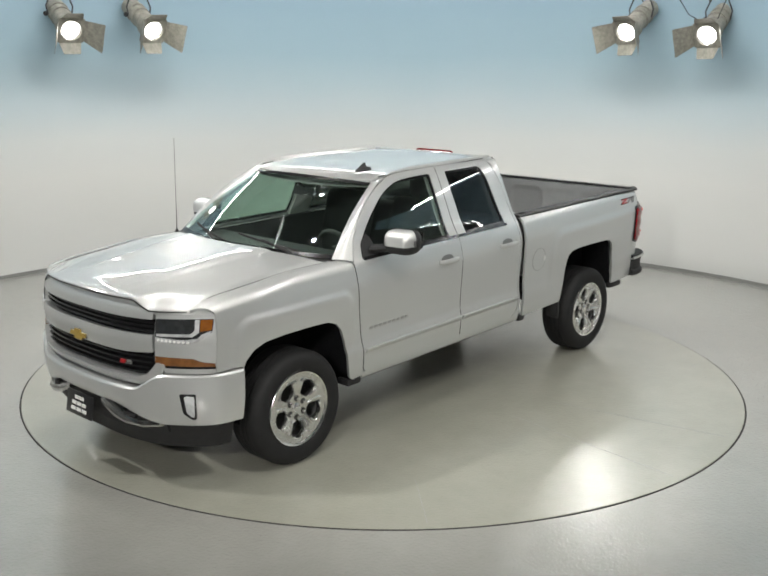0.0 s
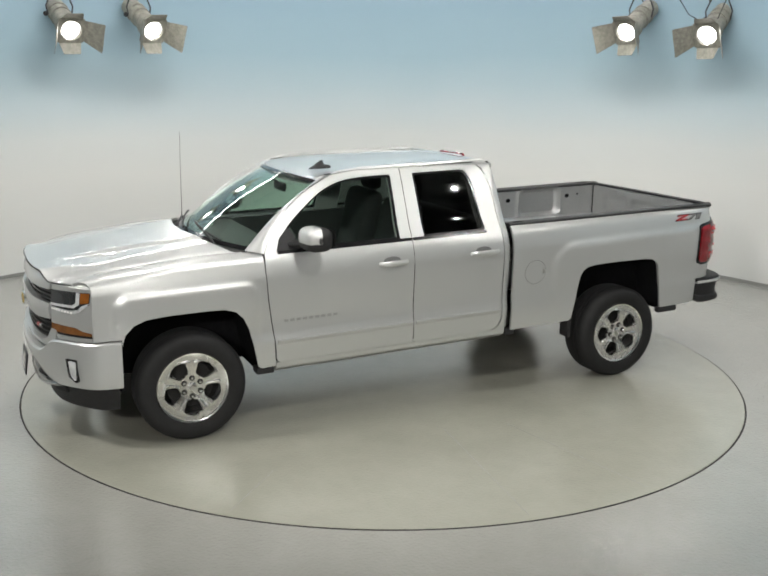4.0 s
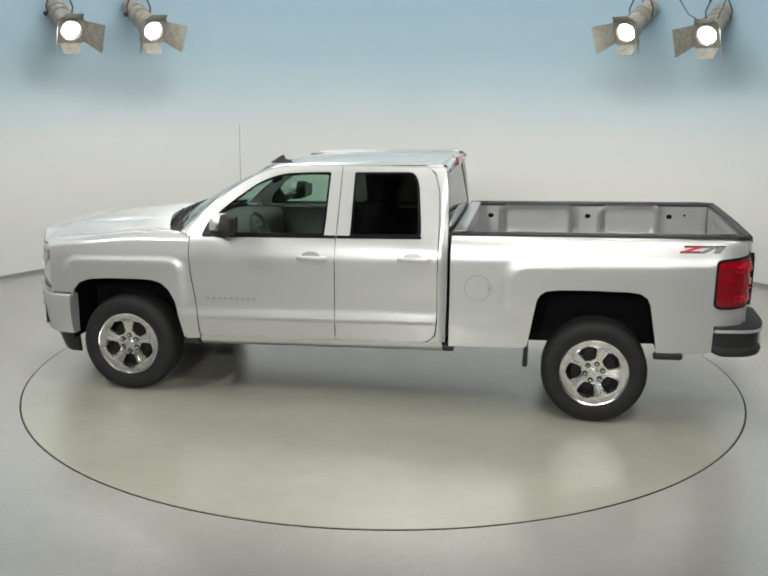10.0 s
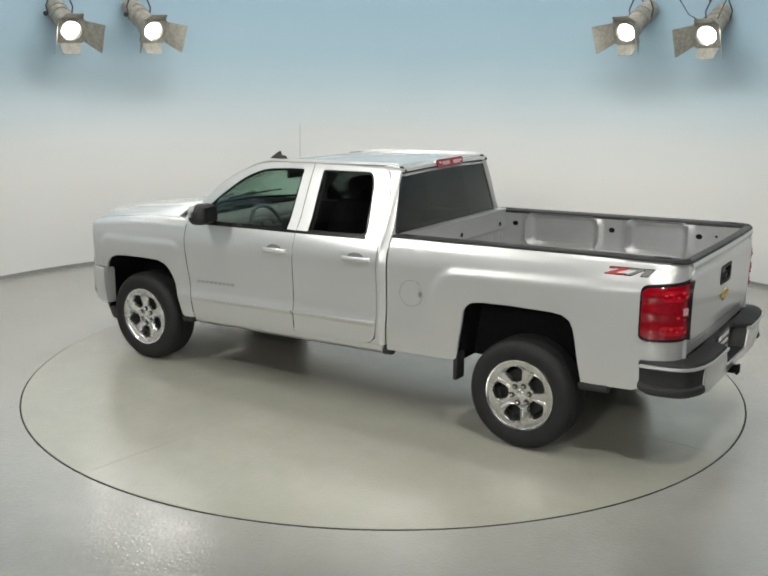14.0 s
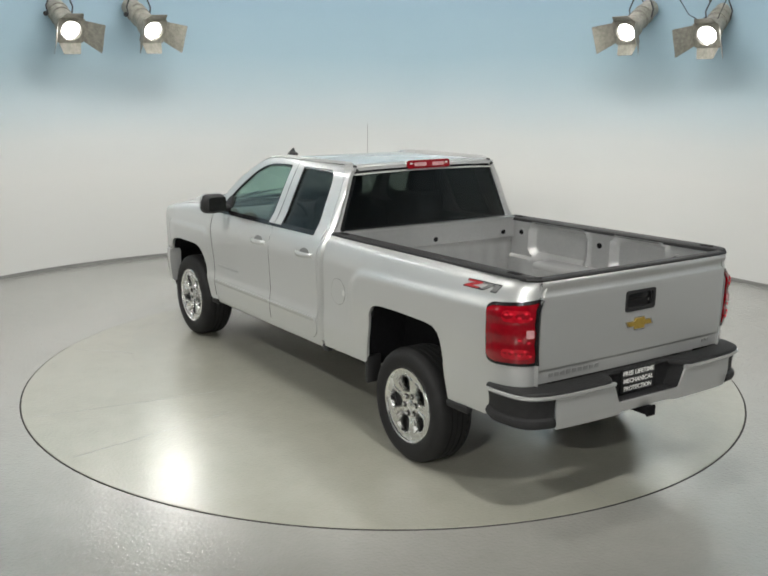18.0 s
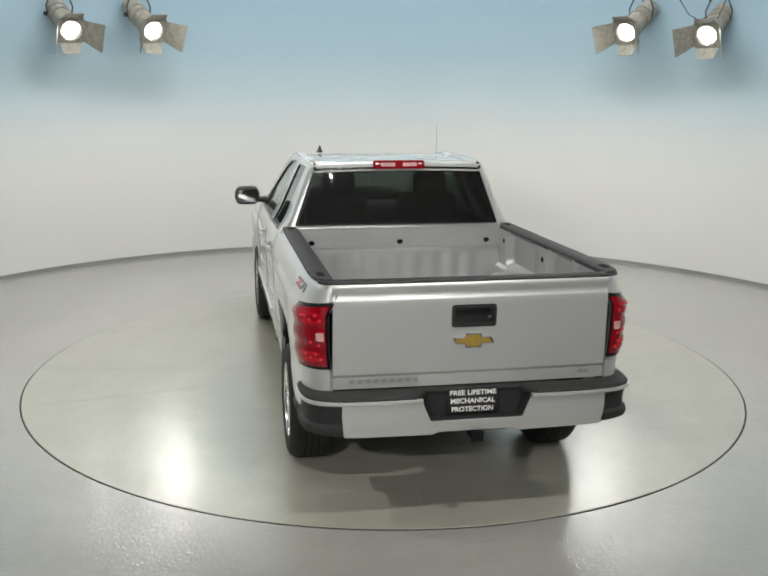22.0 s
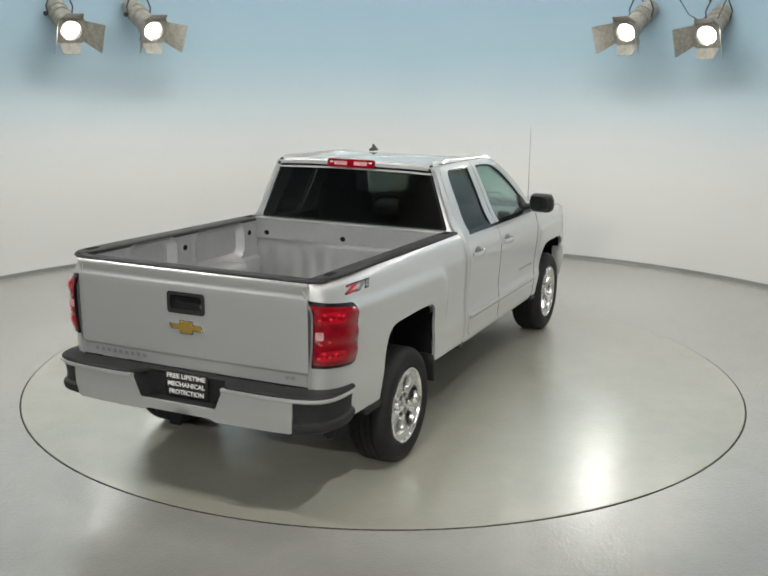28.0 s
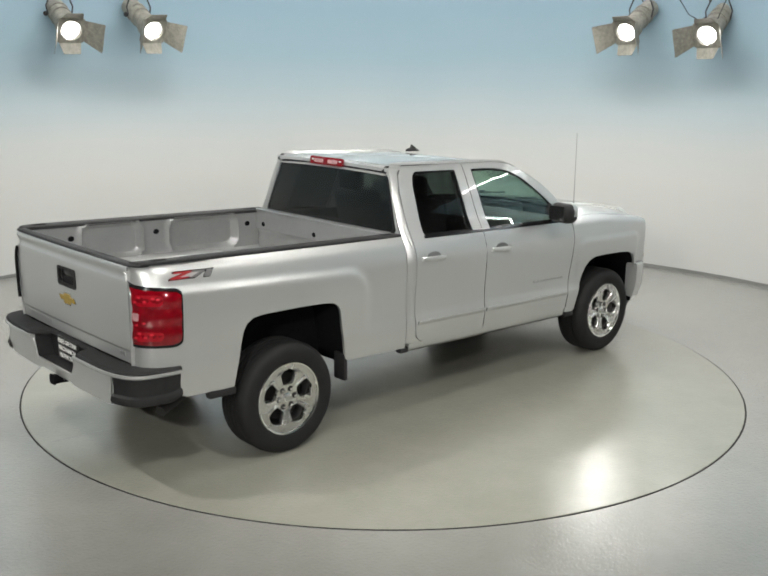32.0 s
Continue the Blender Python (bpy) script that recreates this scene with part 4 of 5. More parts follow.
        mi = P("door_mirror", sweep(None, arm), BLACK, "black door mirror with a silver cap")

        def shell(z0, z1, grow=0.0, x0=0.0):
            secs = []
            for k in range(13):
                u = k / 12
                y = .975 + .225 * u
                e = (1 - (2 * u - 1) ** 6) ** .5 if 0 < u < 1 else .35
                ring = []
                for j in range(20):
                    a = 2 * math.pi * j / 20
                    cx, cz = math.cos(a), math.sin(a)
                    ring.append((max(x0, 1.055 + (.090 + grow) * e * abs(cx) ** .7 * (1 if cx > 0 else -1) - .03 * u), s * y, max(z0, min(z1, 1.422 + (.084 + grow) * e * abs(cz) ** .6 * (1 if cz > 0 else -1)))))
                secs.append(ring)
            return sweep(None, secs)
        P("mirror_housing", shell(1.30, 1.56), BLACK, "", mi)
        P("mirror_cap", shell(1.400, 1.56, .004, 1.030), PAINT, "silver painted mirror cap", mi)
        P("mirror_glass", sheet(rect(s * 1.0 if s > 0 else -1.172, 1.365, 1.172 if s > 0 else -1.0, 1.485, .02), lambda y, z: (.952 - .028 * (abs(y) - 1.0) / .17 , y, z), .006, (), (.1, .1), (1, 0, 0)), MIRROR, "mirror glass, dark reflection in its colour", mi)

    # ---------------- cab glass, roof, back
    P("windshield", slab(lambda u, v: windshield_at(u, 2 * v - 1), 10, 16, (-.004, 0, -.003)), CLEAR, "raked clear windshield").visible_shadow = False
    frit = lambda v0, v1: slab(lambda u, v: tuple(Vector(windshield_at(v0 + (v1 - v0) * u, (2 * v - 1) * 1.0)) + Vector((.004, 0, .004))), 2, 16, (-.003, 0, -.002))
    P("windshield_band", join(frit(.0, .045), frit(.955, 1.0)), BLACKGLOSS, "black border of the windshield")
    R0 = hermite([-.62, -.58, -.4, 0, .4, .65, .80, .93], [1.815, 1.832, 1.842, 1.845, 1.840, 1.824, 1.806, 1.772])
    RE = hermite([-.62, -.4, .4, .58, .77, .93], [1.810, 1.822, 1.824, 1.819, 1.806, 1.764])

    def roof(u, v):
        w = 2 * v - 1
        xf = .86 + .07 * (1 - w * w)
        x = -.605 + (xf + .605) * u
        W = .668 - .065 * sstep(.55, .95, x)
        return (x, W * w, RE(x) + (R0(x) - RE(x)) * (1 - abs(w) ** 2.4))
    roof_ob = P("roof", slab(roof, 24, 22, (0, 0, -.025)), PAINT)
    fin = []
    for q, x0, x1, wd in ((0, .826, .642, .028), (.22, .806, .645, .024), (.40, .788, .658, .019), (.50, .777, .696, .015), (.75, .755, .705, .010), (1.0, .730, .708, .005)):
        n = 12
        fin.append([(.03 + (x0 + x1) / 2 + (x0 - x1) / 2 * math.cos(2 * math.pi * k / n), .445 + wd * math.sin(2 * math.pi * k / n), 1.830 + .060 * q) for k in range(n)])
    P("shark_fin_antenna", sweep(None, fin), BLACK, "dark shark fin antenna", roof_ob)
    P("mast_antenna", join(tube([(1.535, -.82, 1.335), (1.535, -.82, 1.39), (1.533, -.82, 1.70), (1.530, -.82, 2.06)], [.006, .003, .0018, .0014], 6), lathe([(.0005, .03), (.012, .02), (.018, 0), (.0005, 0)], 12, "z", (1.535, -.82, 1.33))), BLACK, "thin black mast antenna")
    ch = P("high_brake_lamp", sheet(rect(-.202, 1.784, .202, 1.847, .020), lambda y, z: (-.632 + .9 * max(0, z - 1.80) ** 1.5 + .10 * y * y, y, z), .015, (), (.05, .02), (1, 0, 0)), TAILRED, "red high-mounted brake lamp")
    for y in (-.085, .085):
        P("clear_lens", sheet(rect(y - .055, 1.802, y + .055, 1.830, .008), lambda y, z: (-.638 + .9 * max(0, z - 1.80) ** 1.5 + .10 * y * y, y, z), .01, (), (.05, .02), (1, 0, 0)), TAILCLEAR, "clear cargo lens", ch)
    P("lamp_cover", box(-.592, 0, 1.818, .07, .38, .034, .014, 3), PAINT, "silver cover in front of the lamp", ch)
    glass_out = rounded([(-.805, 1.345), (-.640, 1.803), (.640, 1.803), (.805, 1.345)], [.03, .05, .05, .03], 4)
    back = lambda off: (lambda y, z: (-.648 + .164 * max(0.0, z - 1.30) + .05 * (abs(y) / .93) ** 6 - off, y, z))
    backo = [(-.94, .53), (-.958, 1.0), (-.95, 1.26), (-.90, 1.338), (-.842, 1.41), (-.775, 1.56), (-.675, 1.77), (-.63, 1.835), (.63, 1.835), (.675, 1.77), (.775, 1.56), (.842, 1.41), (.90, 1.338), (.95, 1.26), (.958, 1.0), (.94, .53)]
    P("cab_back", sheet(backo, back(0), .025, (glass_out,), (.06, .06), (1, 0, 0)), PAINT)
    P("rear_window", sheet(glass_out, back(.003), .005, (), (.1, .1), (1, 0, 0)), PRIVACY, "dark tinted rear window").visible_shadow = False
    gin = rounded([(-.780, 1.362), (-.622, 1.782), (.622, 1.782), (.780, 1.362)], [.03, .05, .05, .03], 4)
    P("rear_window_seal", sheet(glass_out, back(.007), .005, (gin,), (.1, .1), (1, 0, 0)), BLACKGLOSS, "black rear window border")

    # Added dark filler that stops light showing through between cab and bed.
    P("cab_bed_gap_filler", box(-.665, 0, .93, .03, 1.76, .80, .01), LINER)
    # ---------------- hood and cowl
    HC = hermite([1.45, 1.75, 2.1, 2.5, 2.70, 2.79, 2.84, 2.87], [1.398, 1.388, 1.360, 1.322, 1.300, 1.290, 1.278, 1.255])

    def hood(x, y):
        edge = .80 + .04 * (2.63 - x) / 1.1
        a = min(1.0, abs(y) / edge)
        sm = SEAM(min(x, 2.56))
        ridge = .013 * sstep(.032, -.032, abs(y) - (.30 + .13 * (2.85 - x))) * sstep(2.80, 2.4, x)
        z = sm + (HC(x) - sm) * (1 - a ** 3.2) + ridge - .010 * sstep(.94, 1.0, a)
        lip = 1.282 - .062 * sstep(.48, .61, abs(y))
        k = sstep(-.24, .0, x - front_x(y)) ** 1.5
        return (x, y, z + (lip - z) * k)
    ho = [(front_x(y) - .006 - .012 * sstep(.60, .80, abs(y)), y) for y in [-.80 + .05 * k for k in range(33)]]
    ho += [(2.45, .806), (2.2, .815), (1.9, .826), (1.65, .835), (1.50, .84)]
    ho += [(1.555 + .205 * (1 - (y / .84) ** 2), y) for y in [.80 - .1 * k for k in range(17)]]
    ho += [(1.50, -.84), (1.65, -.835), (1.9, -.826), (2.2, -.815), (2.45, -.806)]
    hd = P("hood", sheet(ho, hood, .02, (), (.04, .02), (0, 0, -1)), PAINT)
    for s in (1, -1):
        P("hood_gap", tube([(x, s * (.803 + .04 * (2.63 - x) / 1.1), SEAM(x) - .002) for x in (2.50, 2.40, 2.25, 2.1, 1.95, 1.8, 1.65, 1.52)], .004, 6), GREYBADGE, "dark gap beside the hood", hd)
    edge = []
    for k in range(33):
        y = -.80 + .05 * k
        x = front_x(y) - .006 - .012 * sstep(.60, .80, abs(y))
        edge.append(tuple(Vector(hood(x, y)) + Vector((.003, 0, -.008))))
    P("hood_front_gap", tube(edge, .0045, 6), GAP, "dark gap along the front edge of the hood", hd)
    P("cowl_panel", slab(lambda u, v: (1.46 + .205 * (1 - (2 * v - 1) ** 2) + .13 * u, .85 * (2 * v - 1), 1.335 + .02 * (1 - (2 * v - 1) ** 2) - .022 * u), 3, 18, (0, 0, -.03)), BLACK, "black plastic cowl")
    for y0, y1 in ((.62, .06), (-.02, -.56)):
        pts = []
        for k in range(9):
            q = y0 + (y1 - y0) * k / 8
            p = Vector(windshield_at(.03 + .10 * k / 8, q / .832))
            pts.append(p + Vector((.022, 0, .022)))
        wip = P("wiper", tube(pts, .008, 6), BLACK, "black wiper blade")
        base = Vector(windshield_at(0, y0 / .832)) + Vector((.06, 0, .0))
        P("wiper_arm", tube([base, base + Vector((.0, -.02, .03)), pts[4] + Vector((.015, 0, .015))], .009, 6), BLACK, "", wip)

    # ---------------- front face
    P("grille_backing", sheet([(-.66, .75), (.66, .75), (.66, 1.22), (-.66, 1.22)], front_face(-.075), .02, (), (.08, .1), (-1, 0, 0)), LINER)
    gb = P("upper_grille_bar", sheet(rounded([(-.632, 1.166), (.632, 1.166), (.632, 1.216), (.54, 1.236), (.49, 1.268), (-.49, 1.268), (-.54, 1.236), (-.632, 1.216)], .008, 3), lambda y, z: front_face(.010 - .02 * sstep(1.20, 1.27, z))(y, z), .05, (), (.06, .02), (-1, 0, 0)), PAINT, "silver bar under the hood lip")
    ug = P("upper_grille", sheet(rect(-.632, 1.072, .632, 1.168), front_face(-.045), .01, (), (.08, .1), (-1, 0, 0)), BLACKGLOSS, "black upper grille insert")
    for k in range(3):
        z = 1.092 + .027 * k
        P("grille_slat", sheet(rect(-.632, z - .005, .632, z + .005), front_face(-.02), .03, (), (.08, .1), (-1, 0, 0)), BLACKGLOSS, "", ug)
    mb = P("middle_grille_bar", sheet(rounded([(-.634, .965), (-.45, .952), (.45, .952), (.634, .965), (.634, 1.074), (-.634, 1.074)], .006, 3), lambda y, z: front_face(.014 - .35 * abs(z - 1.03) ** 1.3)(y, z), .06, (), (.06, .018), (-1, 0, 0)), PAINT, "silver middle grille bar")
    cross = [(-.112, -.017), (-.095, .017), (-.046, .017), (-.042, .040), (.042, .040), (.046, .017), (.112, .017), (.095, -.017), (.046, -.017), (.042, -.040), (-.042, -.040), (-.046, -.017)]
    P("emblem_rim", sheet([(p[0] * .92, .985 + p[1] * .98) for p in cross], front_face(.024), .03, (), (.2, .2), (-1, 0, 0)), CHROME, "bright rim of the emblem", mb)
    P("emblem", sheet([(p[0] * .82, .985 + p[1] * .80) for p in cross], front_face(.030), .012, (), (.2, .2), (-1, 0, 0)), GOLD, "gold cross-shaped emblem", mb)
    lg = P("lower_grille", sheet([(-.60, .80), (.60, .80), (.655, .90), (.634, .965), (-.634, .965), (-.655, .90)], front_face(-.045), .01, (), (.08, .1), (-1, 0, 0)), BLACKGLOSS, "black lower grille insert")
    for k in range(4):
        z = .826 + .034 * k
        hw = .56 + .02 * k
        P("grille_slat", sheet(rect(-hw, z - .006, hw, z + .006), front_face(-.018), .03, (), (.08, .1), (-1, 0, 0)), BLACKGLOSS, "", lg)
    P("badge_mark", sheet([(.375, .868), (.415, .868), (.424, .890), (.384, .890)], front_face(-.008), .01, (), (.2, .2), (-1, 0, 0)), REDBADGE, "red badge figure", lg)
    P("badge_mark", sheet([(.425, .868), (.470, .868), (.479, .890), (.434, .890)], front_face(-.008), .01, (), (.2, .2), (-1, 0, 0)), ALLOY, "grey badge figure", lg)
    sur = [(-.70, .895), (-.655, .905), (-.60, .83), (-.52, .800), (.52, .800), (.60, .83), (.655, .905), (.70, .895), (.685, .83), (.60, .765), (.52, .742), (-.52, .742), (-.60, .765), (-.685, .83)]
    P("grille_surround", sheet(sur, lambda y, z: front_face(.012 - .03 * sstep(.78, .74, z))(y, z), .06, (), (.06, .02), (-1, 0, 0)), PAINT, "silver lower grille surround")
    for s in (1, -1):
        M = (lambda p: p) if s > 0 else (lambda p: [(-a, b) for a, b in p])
        bez = P("headlamp_bezel", sheet(M([(.640, .905), (.700, .842), (.936, .842), (.940, 1.0), (.937, 1.185), (.915, 1.208), (.80, 1.216), (.640, 1.218)]), front_face(0), .05, (), (.03, .04), (-1, 0, 0)), PAINT, "silver headlamp surround")
        P("headlamp_shelf", sheet(M([(.62, .0), (.93, .0), (.93, .10), (.62, .10)]), lambda y, d: (front_x(y) - d - .004, y, 1.206), .01, (), (.04, .06), (0, 0, -1)), PAINT, "", bez)
        P("headlamp_brow", slab(lambda u, v: (front_x(.785 + .150 * u) + (2.46 - front_x(.785 + .150 * u)) * v, s * (.785 + .150 * u), 1.202 + (SEAM(2.5) - .006 - .066 * u * u - 1.202) * math.sin(v * math.pi / 2) ** .8), 8, 8, (0, 0, -.012)), PAINT, "", bez)
        hl = P("headlamp", sheet(M(rounded([(.645, 1.062), (.80, 1.050), (.862, 1.060), (.925, 1.098), (.928, 1.178), (.645, 1.172)], .008, 3)), front_face(.004), .02, (), (.03, .04), (-1, 0, 0)), LAMPSMOKE, "dark smoked headlamp", bez)
        P("projector_lens", sheet(M(rect(.665, 1.085, .835, 1.160, .02)), front_face(.009), .01, (), (.03, .04), (-1, 0, 0)), LAMPSMOKE, "", hl)
        # Pale colour stands for the bright reflection of chrome trim.
        P("lamp_trim", sheet(M([(.842, 1.070), (.872, 1.096), (.872, 1.174), (.852, 1.174), (.852, 1.108), (.832, 1.088), (.66, 1.085), (.66, 1.070)]), front_face(.012), .01, (), (.03, .04), (-1, 0, 0)), LAMPCLEAR, "lamp trim with a bright reflection in its colour", hl)
        P("side_marker", sheet(M(rounded([(.874, 1.102), (.924, 1.112), (.926, 1.174), (.874, 1.174)], .006, 3)), front_face(.008), .01, (), (.03, .04), (-1, 0, 0)), AMBER, "amber corner marker", hl)
        led = P("daytime_lamp", sheet(M([(.648, 1.036), (.80, 1.022), (.865, 1.040), (.915, 1.090), (.925, 1.108), (.880, 1.085), (.862, 1.058), (.80, 1.048), (.648, 1.060)]), front_face(.006), .01, (), (.03, .04), (-1, 0, 0)), LAMPCLEAR, "clear daytime lamp strip", bez)
        for k in range(8):
            P("led", sheet(M(circle(.668 + .022 * k, 1.046 - .0016 * k, .0075, 10)), front_face(.010), .006, (), (.1, .1), (-1, 0, 0)), WHITEPRINT, "", led)
        P("turn_signal", sheet(M([(.645, .888), (.90, .878), (.937, .884), (.937, .906), (.88, .916), (.84, .936), (.645, .944)]), front_face(.004), .02, (), (.03, .04), (-1, 0, 0)), AMBERDARK, "amber turn signal", bez)
        P("turn_signal_trim", sheet(M([(.70, .874), (.938, .872), (.939, .886), (.70, .889)]), front_face(.005), .02, (), (.03, .04), (-1, 0, 0)), BLACKGLOSS, "", bez)

    # ---------------- front bumper
    secs = []
    N = 64
    for k in range(N + 1):
        w = FBUMP_L * (2 * k / N - 1)
        y = abs(FBUMP(w)[1])
        zt = .734 + .101 * sstep(.50, .70, y)
        zb = .600 - .095 * sstep(.28, .72, y)
        h = zt - zb
        prof = [(-.10, zt - .004), (-.012, zt), (.0, zt - .012), (.004, zt - h * .22), (.0, zb + h * .45), (-.018, zb + h * .12), (-.03, zb + .006), (-.045, zb), (-.11, zb + .004), (-.11, zt - .03)]
        secs.append([fb(w, z, o) for o, z in prof])
    bp = P("front_bumper", sweep(None, secs), PAINT, "silver front bumper", sharp=30)
    dam = []
    for k in range(41):
        w = .98 * FBUMP_L * (2 * k / 40 - 1)
        y = abs(FBUMP(w)[1])
        lo = .325
        dam.append([fb(w, z, o) for o, z in ((-.085, .585 - .07 * sstep(.15, .75, y)), (-.105, .45), (-.145, lo), (-.165, lo), (-.13, .56))])
    P("air_dam", sweep(None, dam), BLACK, "black plastic air dam", bp)
    P("intake_panel", sheet([(-.66, .44), (.66, .44), (.60, .60), (-.60, .60)], lambda y, z: (front_x(y) - .045, y, z), .02, (), (.08, .1), (-1, 0, 0)), BLACK, "black lower intake", bp)
    for s in (1, -1):
        M = (lambda p: p) if s > 0 else (lambda p: [(-a, b) for a, b in p])
        fo = P("fog_lamp_bezel", sheet(M(rounded([(.772, .722), (.868, .722), (.868, .562), (.845, .560), (.792, .60)], .012, 3)), lambda w, z: fb(w * 1.068, z, .006), .02, (), (.03, .04), (-1, 0, 0)), BLACKGLOSS, "", bp)
        P("fog_lamp", sheet(M(rounded([(.800, .708), (.858, .708), (.858, .578), (.840, .582), (.812, .612)], .01, 3)), lambda w, z: fb(w * 1.068, z, .010 + .004 * math.sin(z * 160) * math.sin(w * 140)), .01, (), (.008, .010), (-1, 0, 0)), LAMPCLEAR, "clear fog lamp lens", fo)
        hook = [fb(s * w, z, o) for w, z, o in ((.19, .590, -.045), (.25, .566, -.036), (.34, .532, -.030), (.45, .508, -.028), (.57, .496, -.032), (.68, .500, -.05))]
        P("skid_lip", sweep(None, [[tuple(Vector(p) + Vector(q)) for q in ((-.020, 0, .052 * k), (.008, 0, .044 * k), (.020, 0, .006 * k), (.016, 0, -.030 * k), (-.02, 0, -.040 * k), (-.035, 0, .03 * k))] for p, k in zip(hook, (.60, .66, .66, .56, .42, .30))]), SKID, "bright lower bumper lip", bp)
        P("tow_hook", tube([fb(s * .36, .54, -.10), fb(s * .36, .54, -.05), fb(s * .42, .54, -.035), fb(s * .48, .54, -.05), fb(s * .48, .54, -.10)], .016, 8), BLACK, "", bp)
    pl = P("front_plate", moved(box(0, 0, 0, .012, .305, .155, .006), pose(2.915, .0, .522, 0, -8, 0)), PLATEBLACK, "black dealer plate with white print", bp)
    for k, (z, hw) in enumerate(((.040, .055), (.002, .085), (-.036, .095))):
        for j in range(3):
            wd = hw * 2 / 3
            P("print_bar", moved(box(.0075, -hw + wd * (j + .5), z, .003, wd * .82, .022), pose(2.915, .0, .522, 0, -8, 0)), WHITEPRINT, "white print, not legible", pl)

    # ---------------- bed interior
    def inner(s):
        def f(x, z):
            rel = 0.0
            for x0, x1 in ((-1.57, -.96), (-2.31, -1.83)):
                cx, hw = (x0 + x1) / 2, (x1 - x0) / 2
                dx, dz = abs(x - cx) - (hw - .06), abs(z - 1.19) - (.125 - .06)
                d = math.hypot(max(dx, 0), max(dz, 0)) + min(max(dx, dz), 0) - .06
                rel += .040 * sstep(.010, -.030, d) - .020 * math.exp(-((d - .018) / .015) ** 2)
            return (x, s * (.797 + rel - .025 * sstep(1.045, 1.02, z)), z)
        return f
    for s in (1, -1):
        ib = P("bed_inner_side", sheet([(-.72, .80), (-1.195, .80), (-1.195, 1.0), (-2.235, 1.0), (-2.235, .80), (-2.735, .80), (-2.735, 1.336), (-.72, 1.336)], inner(s), .012, (), (.022, .022), (0, s, 0)), BEDSILVER, "pressed silver bed side panel")
        for x in (-.84, -1.70, -2.40):
            P("tie_down_ring", sheet(circle(x, 1.235, .044, 20, .036), lambda x, z: (x, s * .794, z), .006, (circle(x, 1.235, .026, 16, .021),), (.1, .1), (0, s, 0)), BEDSILVER, "", ib)
            # Dark disc inside the ring in place of the hole's inner shade.
            P("tie_down_hole_shade", sheet(circle(x, 1.235, .0265, 16, .0215), lambda x, z: (x, s * .7945, z), .004, (), (.1, .1), (0, s, 0)), LINER, "dark disc for the shade in a tie-down hole", ib)
        P("tie_down_hole_shade", sheet(circle(-2.53, 1.245, .010, 12), lambda x, z: (x, s * .794, z), .004, (), (.1, .1), (0, s, 0)), LINER, "", ib)
        P("wheel_well", join(box(-1.715, s * .70, 1.025, 1.04, .23, .075, .03, 3), box(-1.715, s * .604, .91, 1.03, .035, .24, .014), box(-1.21, s * .70, .91, .03, .20, .22, .012), box(-2.22, s * .70, .91, .03, .20, .22, .012)), BEDSILVER, "rounded wheel well in the bed", ib)
        # Filler coloured near-black so the slot beside the tailgate reads as shaded.
        P("lamp_slot_filler", box(-2.735, s * .80, 1.05, .03, .04, .54, .006), LINER, "", ib)

    def front_wall(y, z):
        rib = .008 * sstep(.2, .8, .5 + .5 * math.sin(y * 2 * math.pi / .145)) * sstep(1.17, 1.08, z) * sstep(.82, .86, z)
        led = .030 * sstep(1.165, 1.185, z)
        return (-.716 - led - rib * 1.0, y, z)
    fw = P("bed_front_wall", sheet([(-.797, .80), (.797, .80), (.797, 1.30), (.797, 1.345), (-.797, 1.345)], front_wall, .02, (), (.024, .022), (1, 0, 0)), BEDSILVER, "ribbed silver front wall of the bed")
    P("bed_front_rail", box(-.705, 0, 1.347, .09, 1.60, .022, .008), BEDSILVER, "", fw)
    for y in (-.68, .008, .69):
        P("tie_down_ring", sheet(circle(y, 1.235, .034, 20, .028), lambda y, z: (-.749, y, z), .006, (circle(y, 1.235, .024, 16, .019),), (.1, .1), (1, 0, 0)), BEDSILVER, "", fw)
        # Same dark disc for the shaded hole in the front wall.
        P("tie_down_hole_shade", sheet(circle(y, 1.235, .0245, 16, .0195), lambda y, z: (-.7485, y, z), .004, (), (.1, .1), (1, 0, 0)), LINER, "dark disc for the shade in a tie-down hole", fw)
    P("bed_floor", sheet([(-2.75, -.80), (-2.235, -.80), (-2.235, -.60), (-1.195, -.60), (-1.195, -.80), (-.71, -.80), (-.71, .80), (-1.195, .80), (-1.195, .60), (-2.235, .60), (-2.235, .80), (-2.75, .80)], lambda x, y: (x, y, .80 + .010 * sstep(.3, .7, .5 + .5 * math.sin(y * 2 * math.pi / .155))), .02, (), (.5, .02), (0, 0, -1)), BEDSILVER, "ribbed silver bed floor")

    # ---------------- tailgate
    TG = hermite([.72, .785, .794, .803, .82, 1.0, 1.20, 1.232, 1.248, 1.262, 1.285, 1.303, 1.316, 1.326],
                 [.000, .001, .001, .009, .010, .015, .0165, .0145, .006, .003, .012, .019, .017, .006])
    tgm = lambda off: (lambda y, z: (-2.776 - TG(z) - off - .012 * (1 - (y / .785) ** 2), y, z))
    hole = rounded([(-.128, 1.066), (.128, 1.066), (.128, 1.192), (-.128, 1.192)], .022, 4)
    tg = P("tailgate", sheet(rounded([(-.799, .722), (.799, .722), (.799, 1.326), (-.799, 1.326)], .012, 3), tgm(0), .055, (hole,), (.07, .0055), (1, 0, 0)), PAINT, "silver tailgate")
